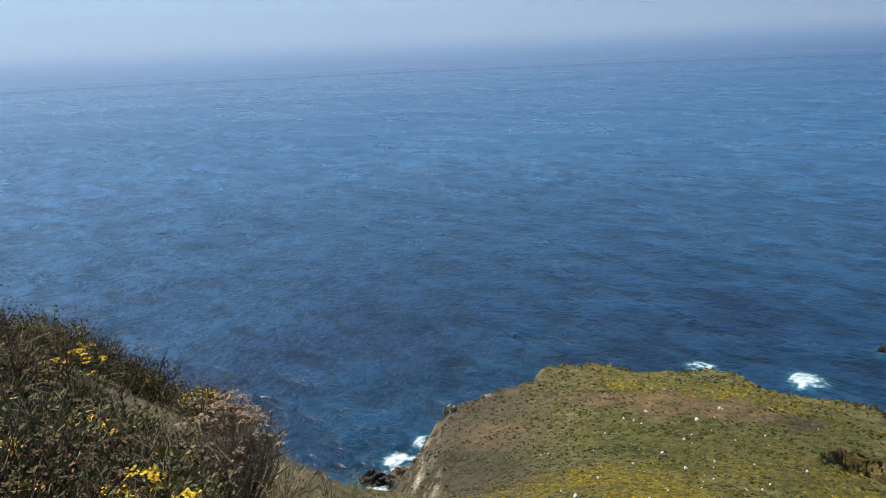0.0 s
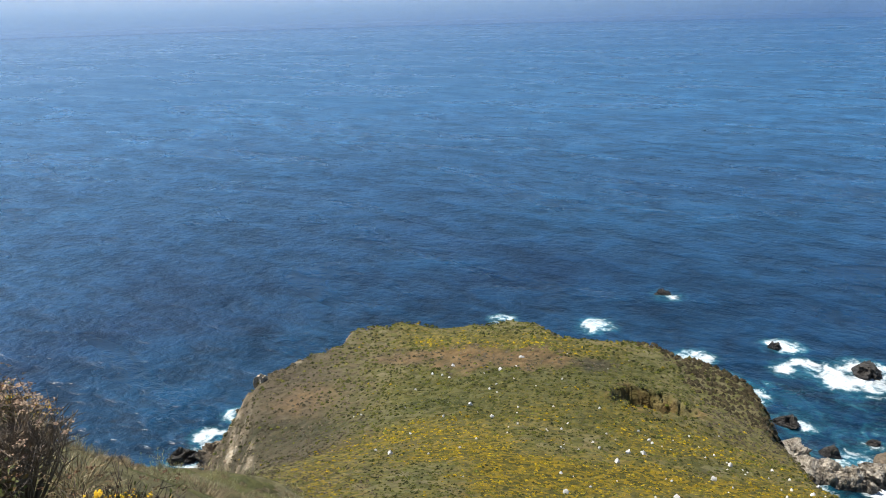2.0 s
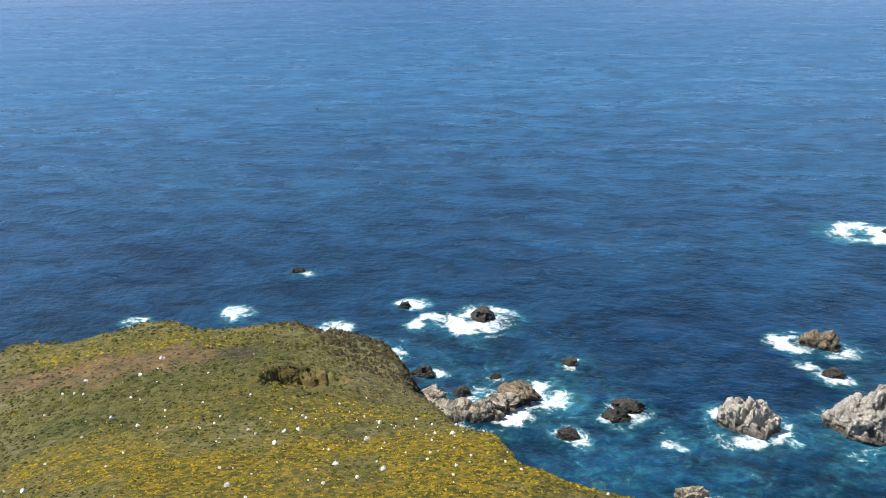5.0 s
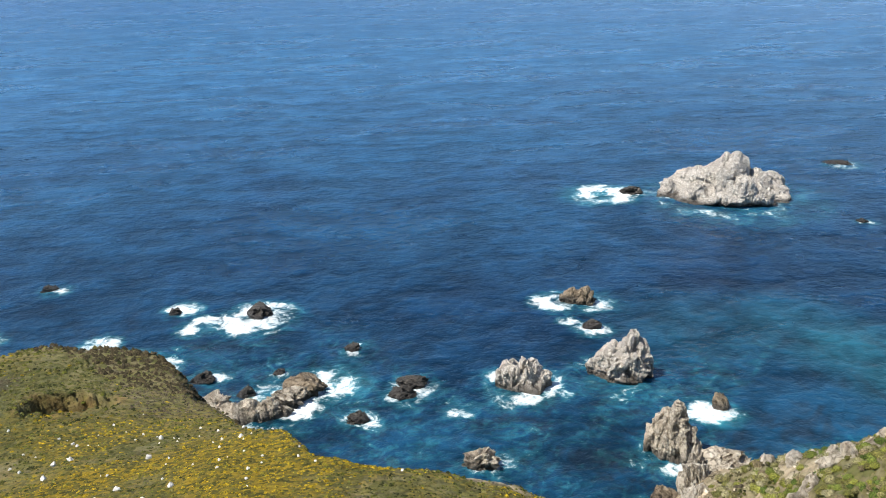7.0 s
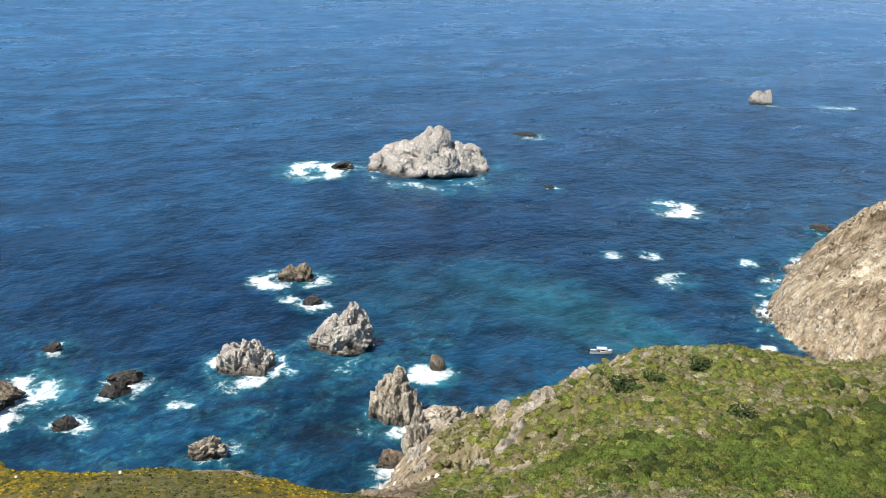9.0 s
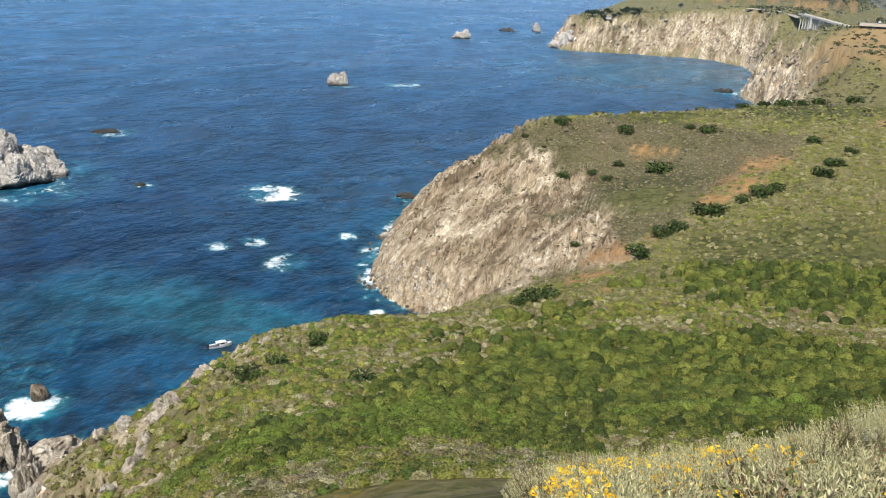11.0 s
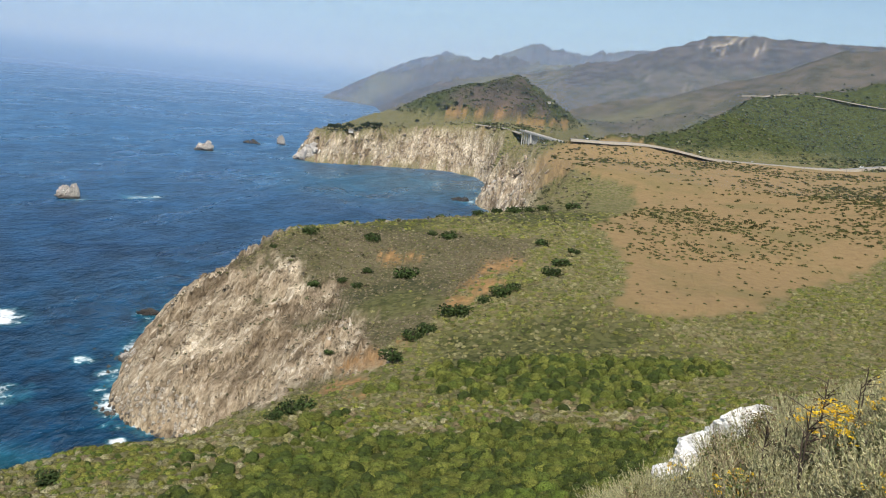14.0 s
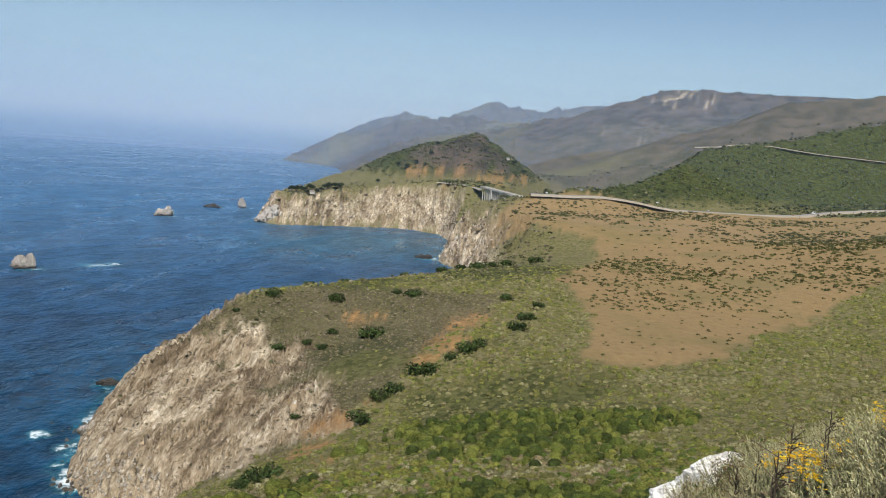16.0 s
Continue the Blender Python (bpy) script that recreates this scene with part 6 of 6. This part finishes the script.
# ---- plants and stones close to the standpoint ----
def blades(name, count, tint, seed, place_of, long, wide, mat, curl=0.35):
    """Single leaves as bent two-quad blades; place_of gives root and direction."""
    rng = np.random.default_rng(seed)
    root, way = place_of(rng, count)
    way = way / np.linalg.norm(way, axis=1, keepdims=True)
    side = np.cross(way, rng.normal(size=way.shape))
    side /= np.linalg.norm(side, axis=1, keepdims=True)
    up = np.cross(side, way)
    ln = long * rng.uniform(0.6, 1.3, (count, 1))
    w = wide * rng.uniform(0.7, 1.2, (count, 1))
    mid, tip = root + way * ln * 0.55 + up * ln * 0.06, root + way * ln + up * ln * curl * rng.uniform(-1, 1, (count, 1)) * 0.6
    co = np.stack([root - side * w * 0.25, root + side * w * 0.25, mid + side * w, mid - side * w, tip + side * w * 0.3, tip - side * w * 0.3], 1).reshape(-1, 3)
    base = np.arange(count)[:, None] * 6
    faces = np.concatenate([base + np.array([[0, 1, 2, 3]]), base + np.array([[3, 2, 4, 5]])], 0)
    me = mesh_from(name, co, faces, smooth=False)
    at = me.color_attributes.new("tint", "FLOAT_COLOR", "POINT")
    col = np.ones((len(co), 4), np.float32)
    t = np.array(tint)
    col[:, :3] = np.repeat(t[rng.integers(0, len(t), count)], 6, axis=0)
    at.data.foreach_set("color", col.ravel())
    me.materials.append(mat)
    return me


def dome_leaves(rad, high, spread=0.7):
    def f(rng, n):
        u = rng.normal(size=(n, 3))
        u /= np.linalg.norm(u, axis=1, keepdims=True)
        u[:, 2] = np.abs(u[:, 2])
        r = rng.uniform(0.45, 1.0, (n, 1)) * (0.8 + 0.25 * np.sin(u[:, :1] * 7 + seed_of * 2) * np.cos(u[:, 1:2] * 6))
        return u * r * np.array([rad, rad, high]), u + rng.normal(size=u.shape) * spread + np.array([0, 0, 0.3])
    seed_of = rad * 10
    return f


def shoots(rad, high, count_shoots, seed):
    """Leaves set along upright shoots."""
    rg = np.random.default_rng(seed)
    a = rg.uniform(0, 6.283, count_shoots)
    rr = rad * np.sqrt(rg.random(count_shoots))
    base = np.stack([np.cos(a) * rr * 0.5, np.sin(a) * rr * 0.5, np.zeros(count_shoots)], 1)
    tip = np.stack([np.cos(a) * rr * 1.1, np.sin(a) * rr * 1.1, high * rg.uniform(0.6, 1.1, count_shoots)], 1)

    def f(rng, n):
        k = rng.integers(0, count_shoots, n)
        s = rng.uniform(0.3, 1.0, (n, 1))
        axis = (tip - base)[k]
        return base[k] + axis * s, axis / np.linalg.norm(axis, axis=1, keepdims=True) * 0.9 + rng.normal(size=(n, 3)) * 0.38
    return f, base, tip


def twig_mesh(name, seed, rad, high, count, thick, mat, fork=3, droop=0.0):
    bm = bmesh.new()
    rnd = random.Random(seed)
    for _ in range(count):
        a, r = rnd.uniform(0, 6.283), rad * math.sqrt(rnd.random())
        tip = Vector((math.cos(a) * r, math.sin(a) * r, high * rnd.uniform(0.55, 1.0) * (1 - 0.35 * (r / rad) ** 2)))
        root = Vector((tip.x * 0.15, tip.y * 0.15, -0.05))
        mid = root.lerp(tip, 0.55) + Vector((rnd.uniform(-1, 1), rnd.uniform(-1, 1), rnd.uniform(0, 1))) * rad * 0.12
        limb(bm, root, mid, thick, thick * 0.7, 3)
        limb(bm, mid, tip, thick * 0.7, thick * 0.35, 3)
        for _ in range(fork):
            p = mid.lerp(tip, rnd.uniform(0.1, 0.9))
            q = p + Vector((rnd.uniform(-1, 1), rnd.uniform(-1, 1), rnd.uniform(0.1, 1.1))).normalized() * high * rnd.uniform(0.1, 0.24)
            limb(bm, p, q, thick * 0.5, thick * 0.3, 3)
    me = bpy.data.meshes.new(name)
    bm.to_mesh(me)
    bm.free()
    me.materials.append(mat)
    return me


def flower_mesh(name, seed, rad, high, heads, size, tint):
    """Flat clusters of small florets on top of the plant."""
    rng = np.random.default_rng(seed)
    bm_co, cols = [], []
    for _ in range(heads):
        a, r = rng.uniform(0, 6.283), rad * math.sqrt(rng.random())
        c = np.array([math.cos(a) * r, math.sin(a) * r, high * rng.uniform(0.85, 1.12) * (1 - 0.3 * (r / rad) ** 2)])
        n = 16
        off = rng.normal(size=(n, 3)) * np.array([size, size, size * 0.35]) * 0.55
        u = rng.normal(size=(n, 3)) * 0.5 + np.array([0, 0, 1.0])
        u /= np.linalg.norm(u, axis=1, keepdims=True)
        t1 = np.cross(u, rng.normal(size=(n, 3)))
        t1 /= np.linalg.norm(t1, axis=1, keepdims=True)
        t2 = np.cross(u, t1)
        s = size * 0.33
        bm_co.append(np.stack([c + off - t1 * s, c + off - t2 * s, c + off + t1 * s, c + off + t2 * s], 1).reshape(-1, 3))
        cols.append(np.repeat(np.array(tint)[rng.integers(0, len(tint), 1)], n * 4, axis=0))
    co = np.concatenate(bm_co)
    me = mesh_from(name, co, np.arange(len(co)).reshape(-1, 4), smooth=False)
    at = me.color_attributes.new("tint", "FLOAT_COLOR", "POINT")
    col = np.ones((len(co), 4), np.float32)
    col[:, :3] = np.concatenate(cols)
    at.data.foreach_set("color", col.ravel())
    me.materials.append(PETAL)
    return me


def plant(name, label, category, group, parts):
    t = thing(name, 0, 0, -30, label, category, group)
    for pname, me, plabel in parts:
        o = new(pname, me)
        o.parent = t
        o["kind"] = "stuff"
        if plabel:
            o["label"] = plabel
    return t


GREENS = [(0.14, 0.155, 0.045), (0.10, 0.12, 0.035), (0.19, 0.185, 0.07), (0.075, 0.09, 0.025)]
RUSTS = [(0.22, 0.115, 0.035), (0.13, 0.07, 0.033), (0.26, 0.17, 0.06), (0.12, 0.085, 0.04)]
SILVER_LEAF = [(0.35, 0.34, 0.18), (0.42, 0.40, 0.235), (0.28, 0.28, 0.13), (0.36, 0.31, 0.16)]
YELLOWS = [(0.62, 0.40, 0.012), (0.72, 0.50, 0.02), (0.55, 0.33, 0.01)]
STRAW = [(0.32, 0.25, 0.14), (0.27, 0.20, 0.11), (0.38, 0.31, 0.19)]

KINDS = {}
for k in range(3):
    KINDS["green", k] = plant("coyote_bush", "leafy green coastal bush among dry twigs on the slope", "bush", "bushes by the standpoint",
                              [("foliage", blades("foliage", 1900, GREENS + RUSTS[2:3], 700 + k, dome_leaves(0.5, 0.7), 0.036, 0.011, LEAF), ""), ("twig_tangle", twig_mesh("twig_tangle", 710 + k, 0.55, 0.72, 26, 0.006, TWIG), "")])
    KINDS["rust", k] = plant("dry_buckwheat", "rust-brown dry buckwheat bush with dark seed heads", "bush", "bushes by the standpoint",
                             [("foliage", blades("foliage", 1300, GREENS + RUSTS[1:], 720 + k, dome_leaves(0.45, 0.55), 0.032, 0.010, LEAF), ""), ("twig_tangle", twig_mesh("twig_tangle", 730 + k, 0.5, 0.66, 30, 0.005, DARK_TWIG), ""),
                              ("seeding", flower_mesh("seeding", 735 + k, 0.48, 0.64, 22, 0.019, RUSTS[1:2] + RUSTS[3:]), "dark rust seed heads")])
    KINDS["yarrow", k] = plant("golden_yarrow", "golden yarrow with flat yellow flower heads", "flowering plant", "yarrow by the standpoint",
                               [("foliage", blades("foliage", 620, [(0.20, 0.22, 0.10), (0.15, 0.18, 0.07), (0.25, 0.26, 0.14)], 740 + k, dome_leaves(0.36, 0.42), 0.036, 0.008, LEAF), ""), ("twig_tangle", twig_mesh("twig_tangle", 750 + k, 0.34, 0.5, 22, 0.004, TWIG, 1), ""),
                                ("bloom", flower_mesh("bloom", 755 + k, 0.36, 0.52, 26, 0.034, YELLOWS), "bright yellow flower heads")])
    fn, _, _ = shoots(0.5, 0.46, 80, 760 + k)
    KINDS["sage", k] = plant("silver_sagebrush", "silver-grey sagebrush with feathery upright shoots", "bush", "sagebrush by the standpoint",
                             [("foliage", blades("foliage", 2300, SILVER_LEAF, 765 + k, fn, 0.034, 0.0042, LEAF), ""), ("twig_tangle", twig_mesh("twig_tangle", 770 + k, 0.5, 0.42, 9, 0.005, DARK_TWIG), "")])
    KINDS["straw", k] = plant("dry_grass", "pale dry grass tuft on the slope", "grass", "dry grass by the standpoint",
                              [("grass_tuft", blades("grass_tuft", 260, STRAW, 780 + k, dome_leaves(0.28, 0.3, 0.4), 0.22, 0.004, LEAF, 0.7), "")])
DEAD = plant("dead_bush", "dead bush, a dome of pale bare twigs", "bush", "", [("twig_tangle", twig_mesh("twig_tangle", 801, 0.42, 0.95, 150, 0.007, TWIG, 7), ""), ("seeding", flower_mesh("seeding", 802, 0.40, 0.92, 110, 0.026, [(0.30, 0.20, 0.13), (0.36, 0.26, 0.17)]), "")])
STALK = plant("dry_stalk", "tall dark dry flower stalk", "stalk", "dry stalks", [("stem", twig_mesh("stem", 811, 0.06, 1.0, 2, 0.011, DARK_TWIG, 8), ""), ("seeding", flower_mesh("seeding", 812, 0.05, 0.95, 9, 0.016, RUSTS[1:2] + RUSTS[3:]), "")])


def sow(kind, k, az0, d0, q, turn, sink=0.02):
    x, y = pol(az0, d0)
    src = KINDS[kind, k % 3] if isinstance(kind, str) else kind
    c = copy_thing(src, pose(x, y, height_at(x, y) - sink, 0, 0, turn))
    c.scale = (q, q, q)
    return c


rnd = random.Random(21)
# the bushy slope beside the standpoint, towards the open sea
for k in range(230):
    az0 = rnd.uniform(-35, -8)
    d0 = math.sqrt(rnd.uniform(2.9 ** 2, 17 ** 2)) if k > 70 else rnd.uniform(2.9, 7)
    if az0 > -15 and d0 > 11 - (az0 + 15) * 0.7:
        continue
    if -19.5 < az0 < -13.5 and 4.0 < d0 < 11:
        continue
    s = rnd.random()
    kind = "yarrow" if (az0 > -17 and s < 0.3) or s < 0.035 else "straw" if s > 0.74 else "rust" if s < 0.5 else "green"
    sow(kind, rnd.randrange(3), az0, d0, rnd.uniform(0.85, 1.3) * (1.0 if d0 > 4 else 0.75), rnd.uniform(0, 360))
sow(DEAD, 0, -16.2, 8.0, 1.35, 40)
for az0, d0, q in [(-25.6, 9, 1.3), (-28.6, 11, 1.1), (-24.2, 8.5, 0.9), (-22.7, 9, 1.15), (-27, 7, 0.9), (-20.5, 7, 0.8), (-28, 8, 1.3), (-26.3, 8.5, 1.1)]:
    sow(STALK, 0, az0, d0, q, rnd.uniform(0, 360))
# the grassy flank below it
for k in range(260):
    az0, d0 = rnd.uniform(-16, 8), rnd.uniform(14, 62)
    sow("straw" if rnd.random() < 0.85 else "sage", rnd.randrange(3), az0, d0, rnd.uniform(0.8, 1.5), rnd.uniform(0, 360), 0.1)

# the knoll on the other hand: sagebrush, yarrow and bleached stone
for k in range(520):
    az0 = rnd.uniform(112, 158)
    d0 = math.sqrt(rnd.uniform(3.0 ** 2, 19 ** 2)) if k > 60 else rnd.uniform(3, 7)
    s = rnd.random()
    kind = "sage" if s < 0.62 else "straw" if s < 0.8 else "rust" if s < 0.88 else "green" if s < 0.94 else "yarrow"
    if az0 > 147 and d0 > 6 and s > 0.72:
        kind = "yarrow"
    if az0 < 128 and d0 < 12 and s > 0.5:
        kind = "yarrow" if s > 0.8 else "straw"
    sow(kind, rnd.randrange(3), az0, d0, rnd.uniform(0.6, 1.0), rnd.uniform(0, 360))
for az0, d0, q in [(139.5, 3.5, 1.0), (141.5, 3.2, 1.0), (143.5, 3.3, 1.05), (145.5, 3.6, 1.0), (142.5, 4.0, 1.0), (147, 3.4, 1.0), (138, 3.3, 0.8)]:
    sow("yarrow", int(az0), az0, d0, q, az0 * 31)
for az0, d0, q in [(149.6, 7.5, 0.9), (150.8, 7.0, 1.0), (152, 6.6, 1.05), (153.4, 6.5, 1.1), (151.3, 8.5, 1.0), (153, 8.3, 1.1), (154.6, 7, 1.2)]:
    sow("sage", int(az0 * 2), az0, d0, q, az0 * 23)
for az0, d0, q in [(134.8, 5, 1.1), (136, 6, 0.9), (137, 7, 0.8), (144, 9, 1.0), (146.3, 8, 1.3), (147, 9.5, 1.1), (149, 10, 1.0), (140, 6, 0.9), (145.2, 10, 0.8)]:
    sow(STALK, 0, az0, d0, q, az0 * 17)

ledge = [rock_mesh("bleached_rock", 1.0, 0.8, 0.62, 900 + k, 4, STONE["chalk"], 0.5, 0.14) for k in range(4)]
for k, (az0, d0, q, up) in enumerate([(117.5, 19.5, 0.7, 0.2), (124.6, 18, 0.5, 0.25), (126, 17.5, 0.8, 0.2), (127.3, 17.5, 0.9, 0.2), (128.4, 17, 0.8, 0.2), (129.8, 16.5, 0.7, 0.2), (131.5, 15.5, 0.7, 0.2), (133.6, 14.8, 0.8, 0.2),
                                      (135.4, 14.6, 0.9, 0.15), (137.4, 15, 1.1, 0.1), (139.0, 15.4, 1.2, 0.15), (140.2, 15.6, 1.3, 0.25), (141.1, 15.8, 1.3, 0.4), (142.1, 15.9, 1.25, 0.45), (143.0, 16, 1.4, 0.45), (144.3, 16.2, 1.2, 0.3), (145.6, 16.3, 1.1, 0.15), (126.7, 16.6, 0.4, 0.1), (125.4, 17.0, 0.35, 0.1), (130.6, 15.5, 0.4, 0.1)]):
    x, y = pol(az0, d0)
    ob = tagged(new("bleached_rock", ledge[k % 4]), "bleached white rock ledge among the sagebrush", "rock", "white rocks on the knoll")
    ob.location, ob.rotation_euler, ob.scale = (x, y, height_at(x, y) + up * 0.6 - 0.22), (0.12 * (k % 3), 0.1, k * 1.9), (q * 0.95, q * 0.8, q * 0.55)

for k in range(90):
    az0, d0 = rnd.uniform(124.3, 130.8), rnd.uniform(16.9, 18.2)
    x, y = pol(az0, d0)
    ob = tagged(new("white_stone", pebble[k % 4]), "small white broken stone below the rock ledge", "stone", "white rubble on the knoll")
    q = rnd.uniform(0.10, 0.30)
    ob.location, ob.scale, ob.rotation_euler = (x, y, height_at(x, y) + 0.02), (q, q, q), (0, 0, rnd.uniform(0, 6))

for ob in list({*KINDS.values(), DEAD, STALK}):
    for c in ob.children_recursive:
        bpy.data.objects.remove(c)
    bpy.data.objects.remove(ob)
